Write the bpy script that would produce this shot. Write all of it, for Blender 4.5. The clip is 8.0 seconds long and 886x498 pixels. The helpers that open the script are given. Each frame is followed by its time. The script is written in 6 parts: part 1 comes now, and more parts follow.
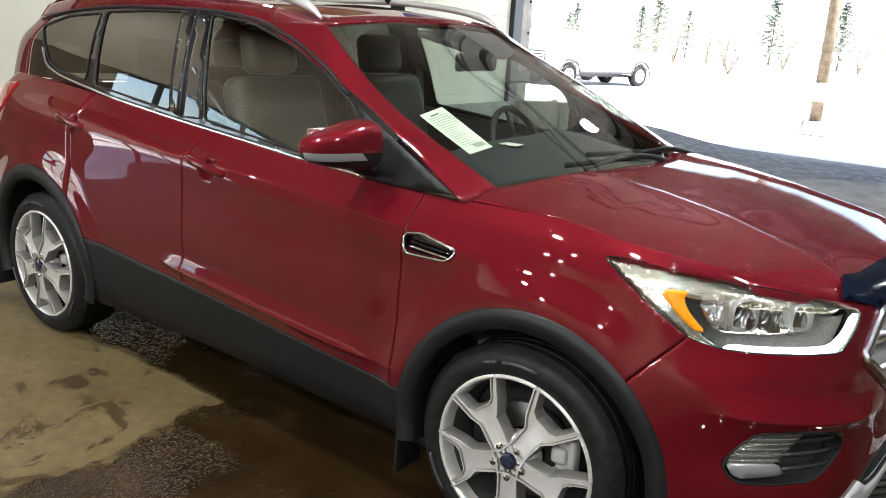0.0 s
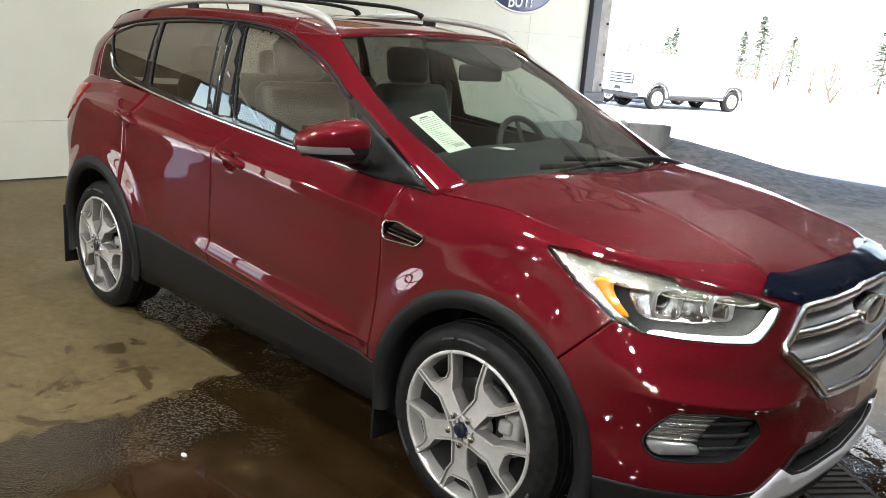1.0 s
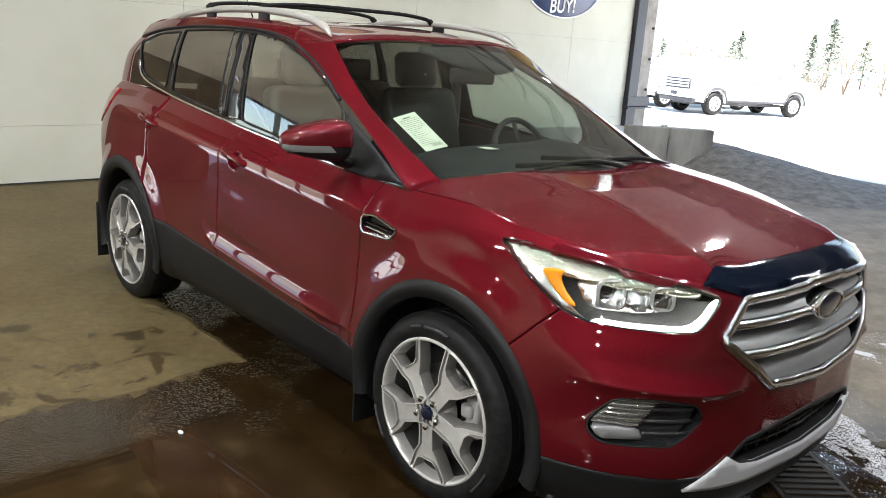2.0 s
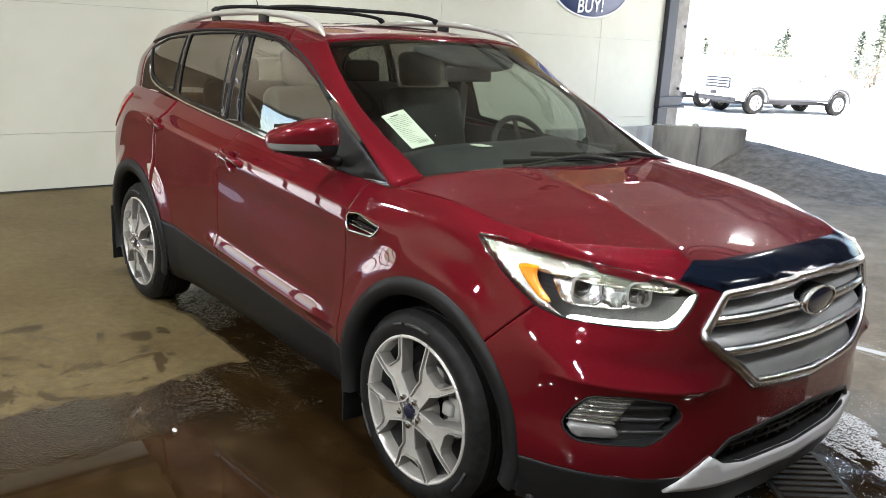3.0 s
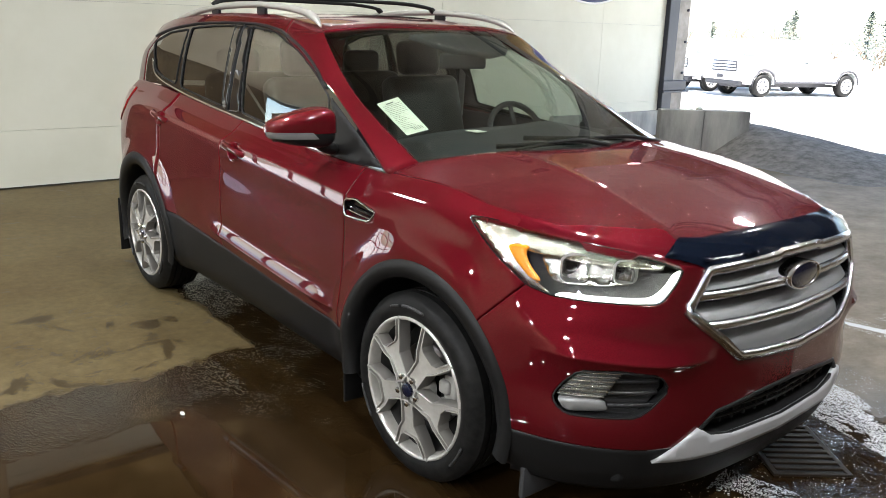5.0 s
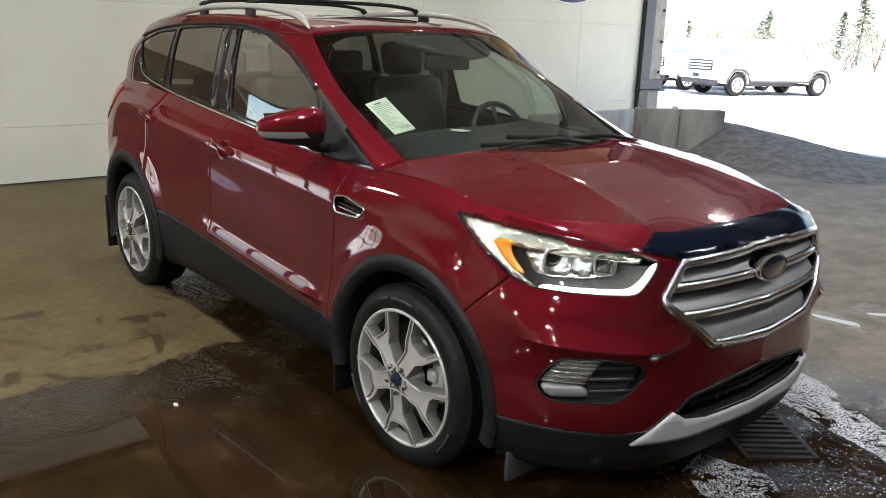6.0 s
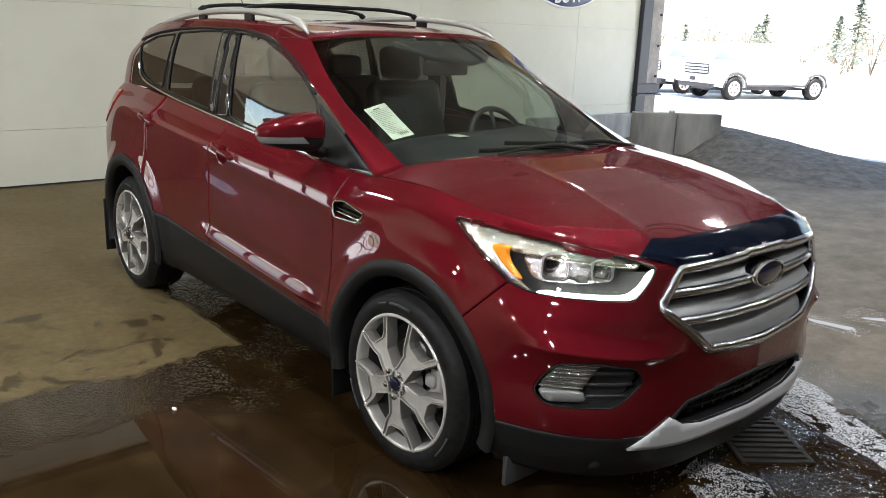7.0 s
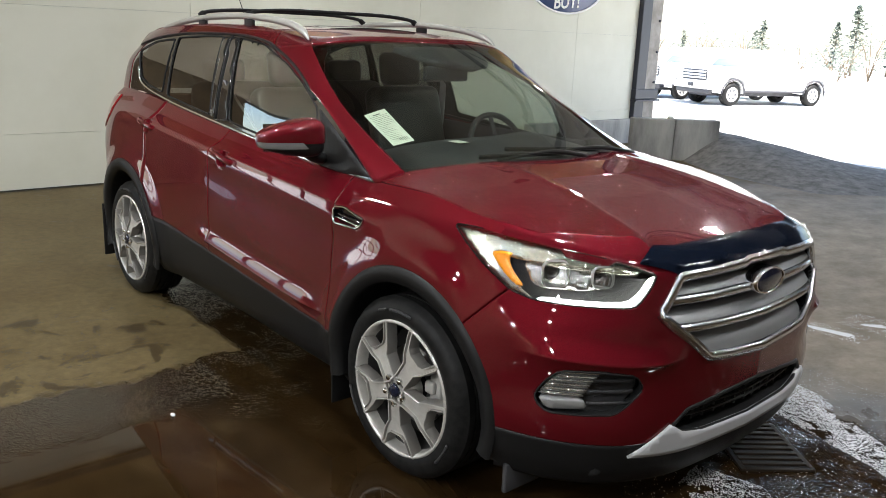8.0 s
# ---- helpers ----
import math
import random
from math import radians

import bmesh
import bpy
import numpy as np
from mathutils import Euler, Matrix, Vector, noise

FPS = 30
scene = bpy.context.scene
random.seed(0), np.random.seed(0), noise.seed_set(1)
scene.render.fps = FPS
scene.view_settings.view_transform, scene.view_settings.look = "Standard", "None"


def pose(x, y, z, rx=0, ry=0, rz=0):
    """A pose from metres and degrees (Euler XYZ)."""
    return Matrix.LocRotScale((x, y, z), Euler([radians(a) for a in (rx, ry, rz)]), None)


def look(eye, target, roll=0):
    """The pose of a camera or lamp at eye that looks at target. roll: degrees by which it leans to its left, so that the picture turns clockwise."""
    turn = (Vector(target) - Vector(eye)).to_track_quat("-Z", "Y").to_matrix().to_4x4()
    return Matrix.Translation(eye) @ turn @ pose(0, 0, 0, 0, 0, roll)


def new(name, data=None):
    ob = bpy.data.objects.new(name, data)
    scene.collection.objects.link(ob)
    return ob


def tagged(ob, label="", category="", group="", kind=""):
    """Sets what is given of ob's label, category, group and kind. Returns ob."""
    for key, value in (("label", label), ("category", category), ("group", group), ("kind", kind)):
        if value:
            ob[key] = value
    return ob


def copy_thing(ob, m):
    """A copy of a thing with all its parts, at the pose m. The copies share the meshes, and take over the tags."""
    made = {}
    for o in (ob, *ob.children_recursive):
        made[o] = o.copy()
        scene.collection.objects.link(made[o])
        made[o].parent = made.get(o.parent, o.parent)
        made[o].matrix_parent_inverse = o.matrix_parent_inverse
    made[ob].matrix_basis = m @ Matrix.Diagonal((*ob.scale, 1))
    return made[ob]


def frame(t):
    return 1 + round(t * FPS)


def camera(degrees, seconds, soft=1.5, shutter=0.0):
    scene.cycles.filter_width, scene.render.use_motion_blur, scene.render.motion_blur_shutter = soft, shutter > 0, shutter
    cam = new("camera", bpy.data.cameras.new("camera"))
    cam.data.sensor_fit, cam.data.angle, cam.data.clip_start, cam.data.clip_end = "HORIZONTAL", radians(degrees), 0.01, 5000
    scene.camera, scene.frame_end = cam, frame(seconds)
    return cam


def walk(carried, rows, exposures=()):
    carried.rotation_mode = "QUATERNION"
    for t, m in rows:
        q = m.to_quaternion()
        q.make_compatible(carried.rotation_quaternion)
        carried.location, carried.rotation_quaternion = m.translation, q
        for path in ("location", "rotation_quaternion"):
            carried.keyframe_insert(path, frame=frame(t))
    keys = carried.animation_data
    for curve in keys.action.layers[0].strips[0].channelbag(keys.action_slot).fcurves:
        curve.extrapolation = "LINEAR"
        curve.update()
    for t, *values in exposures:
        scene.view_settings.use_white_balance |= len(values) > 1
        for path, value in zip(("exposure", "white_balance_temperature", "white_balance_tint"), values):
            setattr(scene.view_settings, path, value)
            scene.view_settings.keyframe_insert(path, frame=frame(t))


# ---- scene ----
cam = camera(57.0, 8.0, soft=0.75)
# seconds, eye x y z, then yaw (to the left, from +y), pitch (up) and roll (leaning to the left) in degrees
ROWS = [
    (0.0, 1.090, -2.800, 1.580, 36.15, -15.45, 3.45),
    (0.5, 1.340, -2.780, 1.582, 39.98, -15.06, 3.85),
    (1.0, 1.570, -2.770, 1.574, 42.75, -14.50, 4.52),
    (1.5, 1.766, -2.740, 1.595, 45.00, -14.44, 4.50),
    (3.0, 2.028, -2.489, 1.573, 50.31, -14.27, 2.89),
    (3.5, 2.051, -2.475, 1.569, 50.75, -14.49, 2.49),
    (4.0, 2.075, -2.463, 1.567, 51.21, -14.68, 2.05),
    (4.5, 2.092, -2.466, 1.567, 51.46, -14.89, 1.71),
    (6.0, 2.197, -2.598, 1.591, 49.43, -15.12, 2.03),
    (6.5, 2.204, -2.610, 1.599, 49.22, -15.06, 2.09),
    (7.0, 2.202, -2.610, 1.604, 49.21, -14.93, 2.18),
    (7.5, 2.196, -2.611, 1.605, 49.12, -14.75, 2.28),
    (8.0, 2.193, -2.613, 1.608, 49.07, -14.59, 2.36),
]


def aim(x, y, z, yaw, pitch, roll):
    a, b = radians(yaw), radians(pitch)
    ahead = Vector((-math.sin(a) * math.cos(b), math.cos(a) * math.cos(b), math.sin(b)))
    return look((x, y, z), Vector((x, y, z)) + ahead, roll)


EXPOSURE = [(0.0, 2.70), (0.5, 2.60), (1.0, 2.62), (1.5, 2.52), (3.0, 2.60), (3.5, 2.76), (4.5, 2.70), (6.0, 2.22), (8.0, 2.22)]
walk(cam, [(t, aim(*row)) for t, *row in ROWS], EXPOSURE)

# ---- daylight and lamps ----
WALL_X = -6.3            # the bay's end wall, seen behind the car
CEIL_Z = 4.6
LAMP_WATTS = 13.5
SUN_UP, SUN_TURN = 58.0, 96.0    # degrees above the horizon; azimuth from +y towards +x
world = bpy.data.worlds.new("world")
scene.world = world
world.use_nodes = True
wn = world.node_tree.nodes
sky = wn.new("ShaderNodeTexSky")
sky.sky_type, sky.sun_disc = "NISHITA", False
sky.sun_elevation, sky.sun_rotation = radians(SUN_UP), radians(SUN_TURN)
world.node_tree.links.new(sky.outputs["Color"], wn["Background"].inputs["Color"])
wn["Background"].inputs["Strength"].default_value = 0.12
sun = new("sun", bpy.data.lights.new("sun", "SUN"))
sun.data.energy, sun.data.angle, sun.data.color = 5.0, radians(0.6), (1.0, 0.96, 0.9)
sun_from = Vector((math.sin(radians(SUN_TURN)) * math.cos(radians(SUN_UP)), math.cos(radians(SUN_TURN)) * math.cos(radians(SUN_UP)), math.sin(radians(SUN_UP))))
sun.matrix_world = look(sun_from * 40, (0, 0, 0))


def area_lamp(name, at, target, sx, sy, watts, colour=(1, 1, 1), shape="RECTANGLE"):
    data = bpy.data.lights.new(name, "AREA")
    data.shape, data.size, data.size_y, data.energy, data.color = shape, sx, sy, watts, colour
    ob = new(name, data)
    ob.matrix_world = look(at, target)
    return ob


# ---- materials ----
def mat(name, colour, rough=0.5, metal=0.0, coat=0.0, spec=0.5):
    m = bpy.data.materials.new(name)
    m.use_nodes = True
    b = m.node_tree.nodes["Principled BSDF"]
    b.inputs["Base Color"].default_value = (*colour, 1)
    b.inputs["Roughness"].default_value = rough
    b.inputs["Metallic"].default_value = metal
    b.inputs["Coat Weight"].default_value = coat
    b.inputs["Coat Roughness"].default_value = 0.02
    b.inputs["Specular IOR Level"].default_value = spec
    return m


def node(m, kind, **values):
    n = m.node_tree.nodes.new(kind)
    for key, value in values.items():
        if key in n.inputs:
            n.inputs[key].default_value = value
    return n


def wire(m, a, out, b, into):
    m.node_tree.links.new(a.outputs[out], b.inputs[into])


def bsdf(m):
    return m.node_tree.nodes["Principled BSDF"]


def coords(m, scale=(1, 1, 1)):
    tc = node(m, "ShaderNodeTexCoord")
    mp = node(m, "ShaderNodeMapping", Scale=scale)
    wire(m, tc, "Object", mp, "Vector")
    return mp


def ramp(m, source, out, stops):
    r = node(m, "ShaderNodeValToRGB")
    while len(r.color_ramp.elements) < len(stops):
        r.color_ramp.elements.new(0.5)
    for e, (p, c) in zip(r.color_ramp.elements, stops):
        e.position, e.color = p, (*c, 1)
    wire(m, source, out, r, "Fac")
    return r


def bumped(m, scale, strength, distance=0.002, detail=4.0, into="Normal", stretch=(1, 1, 1)):
    mp = coords(m, stretch)
    nz = node(m, "ShaderNodeTexNoise", Scale=scale, Detail=detail)
    wire(m, mp, "Vector", nz, "Vector")
    bp = node(m, "ShaderNodeBump", Strength=strength, Distance=distance)
    wire(m, nz, "Fac", bp, "Height")
    wire(m, bp, "Normal", bsdf(m), into)
    return nz


def varied(m, a, b, scale=3.0, detail=6.0, low=0.35, high=0.65, stretch=(1, 1, 1)):
    mp = coords(m, stretch)
    nz = node(m, "ShaderNodeTexNoise", Scale=scale, Detail=detail, Roughness=0.6)
    wire(m, mp, "Vector", nz, "Vector")
    r = ramp(m, nz, "Fac", [(low, a), (high, b)])
    wire(m, r, "Color", bsdf(m), "Base Color")
    return r


PAINT = mat("ruby_red_paint", (0.098, 0.0046, 0.0088), 0.45, 0.3, 1.0, 0.0)
varied(PAINT, (0.088, 0.004, 0.0078), (0.108, 0.0052, 0.0098), 260.0, 2.0)
bsdf(PAINT).inputs["Coat IOR"].default_value = 1.62
bsdf(PAINT).inputs["Coat Roughness"].default_value = 0.008
WET_PAINT = mat("wet_red_paint", (0.10, 0.004, 0.0095), 0.45, 0.3, 1.0, 0.0)
bsdf(WET_PAINT).inputs["Coat Roughness"].default_value = 0.04
bsdf(WET_PAINT).inputs["Coat IOR"].default_value = 1.8


def beaded(m, scale=170.0, strength=0.14, into="Coat Normal", sparse=0.42, deep=0.002):
    """Small round water beads, unevenly spread."""
    mp = coords(m)
    vo = node(m, "ShaderNodeTexVoronoi", Scale=scale, Randomness=1.0)
    nz = node(m, "ShaderNodeTexNoise", Scale=7.0, Detail=3.0)
    wire(m, mp, "Vector", vo, "Vector")
    wire(m, mp, "Vector", nz, "Vector")
    dome = ramp(m, vo, "Distance", [(0.0, (1, 1, 1)), (sparse, (0, 0, 0))])
    much = ramp(m, nz, "Fac", [(0.35, (0.25, 0.25, 0.25)), (0.65, (1, 1, 1))])
    mul = node(m, "ShaderNodeMath")
    mul.operation = "MULTIPLY"
    m.node_tree.links.new(dome.outputs["Color"], mul.inputs[0])
    m.node_tree.links.new(much.outputs["Color"], mul.inputs[1])
    bp = node(m, "ShaderNodeBump", Strength=strength, Distance=deep)
    wire(m, mul, "Value", bp, "Height")
    wire(m, bp, "Normal", bsdf(m), into)


beaded(WET_PAINT, 120.0, 0.5, sparse=0.16)
beaded(PAINT, 120.0, 0.06, sparse=0.16)
PLASTIC = mat("grained_black_plastic", (0.010, 0.0098, 0.0098), 0.46, spec=0.22)
bumped(PLASTIC, 900.0, 0.25, 0.0006)
GLOSS_BLACK = mat("gloss_black_plastic", (0.006, 0.006, 0.007), 0.08, 0.0, 1.0)
RUBBER = mat("tyre_rubber", (0.008, 0.008, 0.008), 0.5, spec=0.16)
varied(RUBBER, (0.005, 0.005, 0.005), (0.014, 0.0135, 0.013), 30.0)
bumped(RUBBER, 300.0, 0.3, 0.001)
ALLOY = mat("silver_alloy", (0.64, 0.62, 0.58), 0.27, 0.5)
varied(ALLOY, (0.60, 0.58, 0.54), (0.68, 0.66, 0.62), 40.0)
# darker copy of the alloy: the shade on the spoke flanks as colour
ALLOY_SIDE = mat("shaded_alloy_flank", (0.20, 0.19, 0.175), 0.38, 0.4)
# rim metal darkened: the shade behind the spokes is put into its colour
BARREL = mat("shaded_rim_barrel", (0.045, 0.044, 0.042), 0.5, 0.4)
CHROME = mat("chrome", (0.84, 0.84, 0.84), 0.13, 1.0)
WET_CHROME = mat("wet_chrome", (0.74, 0.75, 0.78), 0.20, 1.0)
beaded(WET_CHROME, 220.0, 0.4, "Normal", 0.35, 0.0015)
SATIN = mat("satin_silver", (0.55, 0.55, 0.54), 0.33, 0.85)
BRAKE = mat("brake_steel", (0.14, 0.135, 0.13), 0.42, 0.9)
CASTING = mat("cast_caliper", (0.42, 0.41, 0.39), 0.5, 0.4)
bumped(CASTING, 120.0, 0.5, 0.002)
# near-black: shade deep in openings and below the car, put into colour
DARK = mat("void_shade", (0.006, 0.006, 0.006), 0.9)
CABIN = mat("charcoal_cabin_plastic", (0.02, 0.02, 0.022), 0.6)
bumped(CABIN, 500.0, 0.3, 0.001)
LEATHER = mat("charcoal_leather", (0.025, 0.024, 0.024), 0.5)
bumped(LEATHER, 260.0, 0.3, 0.001)
PAPER = mat("paper", (0.66, 0.68, 0.58), 0.8)
INK = mat("grey_print", (0.12, 0.12, 0.12), 0.8)
AMBER = mat("amber_lens", (0.9, 0.30, 0.01), 0.15, 0.0, 1.0)


def math_node(m, op, a, b, clamp=False):
    n = node(m, "ShaderNodeMath")
    n.operation, n.use_clamp = op, clamp
    for i, v in enumerate((a, b)):
        if isinstance(v, (int, float)):
            n.inputs[i].default_value = v
        else:
            m.node_tree.links.new(v, n.inputs[i])
    return n.outputs[0]


def glass(name, tint, rough=0.0, gloss=0.07):
    """A pane: Fresnel gloss over tinted see-through."""
    m = bpy.data.materials.new(name)
    m.use_nodes = True
    t = m.node_tree
    t.nodes.remove(bsdf(m))
    tr = node(m, "ShaderNodeBsdfTransparent", Color=(*tint, 1))
    gl = node(m, "ShaderNodeBsdfGlossy", Color=(1, 1, 1, 1), Roughness=rough)
    lw = node(m, "ShaderNodeLayerWeight", Blend=0.5)
    mx = node(m, "ShaderNodeMixShader")
    steep = math_node(m, "POWER", lw.outputs["Facing"], 3.2)
    t.links.new(math_node(m, "ADD", math_node(m, "MULTIPLY", steep, 0.9), gloss), mx.inputs["Fac"])
    t.links.new(tr.outputs[0], mx.inputs[1])
    t.links.new(gl.outputs[0], mx.inputs[2])
    t.links.new(mx.outputs[0], t.nodes["Material Output"].inputs["Surface"])
    return m


CLEAR = glass("windscreen_glass", (0.80, 0.87, 0.81), gloss=0.10)
SIDE_GLASS = glass("side_glass", (0.74, 0.80, 0.72), gloss=0.085)
TINTED = glass("privacy_glass", (0.20, 0.195, 0.18), gloss=0.08)
LENS = glass("clear_lens", (0.93, 0.94, 0.92))


def mixed(m, fac, a, b):
    n = node(m, "ShaderNodeMix")
    n.data_type = "RGBA"
    m.node_tree.links.new(fac, n.inputs[0])
    for i, v in ((6, a), (7, b)):
        if isinstance(v, tuple):
            n.inputs[i].default_value = (*v, 1)
        else:
            m.node_tree.links.new(v, n.inputs[i])
    return n.outputs[2]


def concrete_floor():
    """Ochre concrete with splashes, soaked wherever the wash water ran: under and ahead of the car. Under the car the
    soaked tone also holds its shade.
    """
    m = mat("wet_concrete", (0.3, 0.25, 0.16), 0.6)
    b, link = bsdf(m), m.node_tree.links.new
    tc = node(m, "ShaderNodeTexCoord")
    xyz = node(m, "ShaderNodeSeparateXYZ")
    wire(m, tc, "Object", xyz, "Vector")
    x, y = xyz.outputs["X"], xyz.outputs["Y"]

    def noise_of(scale, detail=6.0, rough=0.6):
        n = node(m, "ShaderNodeTexNoise", Scale=scale, Detail=detail, Roughness=rough)
        wire(m, tc, "Object", n, "Vector")
        return n
    big, mid, fine, edge = noise_of(0.8, 8.0), noise_of(4.5, 9.0, 0.68), noise_of(16.0, 8.0, 0.7), noise_of(2.6, 7.0, 0.62)
    wob = math_node(m, "MULTIPLY", math_node(m, "SUBTRACT", edge.outputs["Fac"], 0.5), 0.55)

    def step(value, low, width):
        return math_node(m, "DIVIDE", math_node(m, "SUBTRACT", value, low), width, True)
    front = step(math_node(m, "ADD", x, wob), -1.46, 0.05)
    # edge follows the car's shadow: wet and painted shade share this mask
    under = math_node(m, "MULTIPLY", step(math_node(m, "ADD", y, math_node(m, "MULTIPLY", wob, 0.5)), -0.81, 0.04), step(x, -3.05, 0.25))
    wet = math_node(m, "MAXIMUM", front, under)
    # splashes in the dry part beside the rear wheel
    dx = math_node(m, "ADD", x, 1.92)
    dy = math_node(m, "ADD", y, 1.42)
    dist = math_node(m, "SQRT", math_node(m, "ADD", math_node(m, "MULTIPLY", dx, dx), math_node(m, "MULTIPLY", dy, dy)), 0)
    near = math_node(m, "SUBTRACT", 1.0, math_node(m, "DIVIDE", dist, 0.75), True)
    drips = node(m, "ShaderNodeTexNoise", Scale=3.6, Detail=10.0, Roughness=0.72, Distortion=0.9)
    wire(m, tc, "Object", drips, "Vector")
    splash = step(math_node(m, "ADD", drips.outputs["Fac"], math_node(m, "MULTIPLY", near, 0.11)), 0.612, 0.012)
    specks = step(noise_of(30.0, 4.0).outputs["Fac"], 0.66, 0.02)
    damp = math_node(m, "MULTIPLY", math_node(m, "MAXIMUM", splash, math_node(m, "MULTIPLY", specks, near)), 0.85)
    dry = ramp(m, big, "Fac", [(0.3, (0.10, 0.068, 0.027)), (0.5, (0.135, 0.099, 0.043)), (0.7, (0.165, 0.128, 0.064))]).outputs["Color"]
    grain = ramp(m, fine, "Fac", [(0.3, (0.62, 0.62, 0.62)), (0.7, (1, 1, 1))]).outputs["Color"]
    mul = node(m, "ShaderNodeMix")
    mul.data_type, mul.blend_type = "RGBA", "MULTIPLY"
    mul.inputs[0].default_value = 1.0
    link(dry, mul.inputs[6])
    link(grain, mul.inputs[7])
    soaked = ramp(m, mid, "Fac", [(0.3, (0.013, 0.0068, 0.0022)), (0.55, (0.023, 0.0125, 0.0045)), (0.74, (0.052, 0.033, 0.014))]).outputs["Color"]
    tread = node(m, "ShaderNodeTexNoise", Scale=2.6, Detail=12.0, Roughness=0.75)
    worn = node(m, "ShaderNodeMapping", Scale=(1.0, 0.7, 1.0), Rotation=(0, 0, radians(28)))
    wire(m, tc, "Object", worn, "Vector")
    wire(m, worn, "Vector", tread, "Vector")
    grey = ramp(m, tread, "Fac", [(0.30, (0.11, 0.085, 0.06)), (0.5, (0.20, 0.168, 0.128)), (0.70, (0.30, 0.255, 0.20))]).outputs["Color"]
    far = step(math_node(m, "ADD", y, math_node(m, "MULTIPLY", wob, 2.0)), 0.75, 0.9)
    soaked = mixed(m, far, soaked, grey)
    link(mixed(m, wet, mixed(m, damp, mul.outputs[2], (0.036, 0.023, 0.0095)), soaked), b.inputs["Base Color"])
    # grit stands out of the water along its edge and in patches; elsewhere the pool is still
    shore = math_node(m, "SUBTRACT", 1.0, step(math_node(m, "ADD", x, wob), -1.02, 0.12), True)
    shore = math_node(m, "MULTIPLY", shore, math_node(m, "SUBTRACT", 1.0, step(y, -1.12, 0.12), True))
    pool = math_node(m, "MULTIPLY", step(math_node(m, "ADD", x, math_node(m, "MULTIPLY", wob, 0.5)), -1.04, 0.05), math_node(m, "SUBTRACT", 1.0, step(math_node(m, "SUBTRACT", y, math_node(m, "MULTIPLY", x, 0.75)), -0.72, 0.15), True))
    patch = math_node(m, "MULTIPLY", step(noise_of(1.5, 6.0, 0.7).outputs["Fac"], 0.36, 0.3), math_node(m, "SUBTRACT", 1.0, pool))
    gritty = math_node(m, "MAXIMUM", shore, math_node(m, "MULTIPLY", patch, 0.5))
    film = mixed(m, gritty, (0.03, 0.03, 0.03), (0.16, 0.16, 0.16))
    film = mixed(m, far, film, (0.66, 0.66, 0.66))
    link(mixed(m, wet, mixed(m, damp, (0.62, 0.62, 0.62), (0.4, 0.4, 0.4)), film), b.inputs["Roughness"])
    shine = mixed(m, wet, (0.25, 0.25, 0.25), mixed(m, far, (0.42, 0.42, 0.42), (0.2, 0.2, 0.2)))
    link(shine, b.inputs["Specular IOR Level"])
    stones = node(m, "ShaderNodeTexVoronoi", Scale=105.0, Randomness=1.0)
    wire(m, tc, "Object", stones, "Vector")
    pebble = ramp(m, stones, "Distance", [(0.0, (1, 1, 1)), (0.5, (0, 0, 0))]).outputs["Color"]
    rough = math_node(m, "MULTIPLY", math_node(m, "ADD", pebble, math_node(m, "MULTIPLY", fine.outputs["Fac"], 0.8)), gritty)
    ripple = math_node(m, "MULTIPLY", noise_of(3.0, 2.0).outputs["Fac"], 0.06)
    height = mixed(m, wet, (0, 0, 0), math_node(m, "ADD", rough, ripple))
    height = math_node(m, "ADD", height, math_node(m, "MULTIPLY", math_node(m, "SUBTRACT", 1.0, wet), math_node(m, "MULTIPLY", fine.outputs["Fac"], 0.4)))
    bp = node(m, "ShaderNodeBump", Strength=0.7, Distance=0.005)
    link(height, bp.inputs["Height"])
    wire(m, bp, "Normal", b, "Normal")
    return m


FLOOR = concrete_floor()
WALL = mat("cream_steel_panel", (0.74, 0.73, 0.68), 0.42)
varied(WALL, (0.62, 0.61, 0.51), (0.69, 0.685, 0.59), 0.9, 5.0)
TAN = mat("tan_block_wall", (0.34, 0.29, 0.22), 0.8)
varied(TAN, (0.11, 0.08, 0.045), (0.19, 0.14, 0.085), 1.1)
BRICK = mat("brown_block_wall", (0.12, 0.085, 0.055), 0.85)
varied(BRICK, (0.05, 0.033, 0.017), (0.16, 0.105, 0.055), 1.6)
CEIL = mat("pale_ceiling_sheet", (0.32, 0.29, 0.24), 0.7)
varied(CEIL, (0.21, 0.195, 0.17), (0.30, 0.28, 0.245), 0.5)
CONCRETE = mat("grey_concrete", (0.3, 0.29, 0.27), 0.8)
varied(CONCRETE, (0.17, 0.17, 0.165), (0.36, 0.35, 0.33), 2.2)
bumped(CONCRETE, 40.0, 0.4, 0.004)
STEEL_DARK = mat("dark_painted_steel", (0.03, 0.033, 0.045), 0.5)
STEEL_BROWN = mat("weathered_steel", (0.26, 0.23, 0.20), 0.6)
varied(STEEL_BROWN, (0.20, 0.175, 0.15), (0.33, 0.295, 0.26), 5.0)
YARD = mat("pale_yard_gravel", (0.5, 0.49, 0.46), 0.9)
varied(YARD, (0.58, 0.57, 0.55), (0.72, 0.71, 0.69), 1.5)


# ---- mesh helpers ----
def finish(name, bm, material, parent=None, label="", smooth=True):
    bmesh.ops.recalc_face_normals(bm, faces=bm.faces[:])
    me = bpy.data.meshes.new(name)
    bm.to_mesh(me)
    bm.free()
    if smooth:
        me.shade_smooth()
    for m in material if isinstance(material, (list, tuple)) else (material,):
        me.materials.append(m)
    ob = new(name, me)
    if parent:
        ob.parent = parent
    if label:
        tagged(ob, label)
    return ob


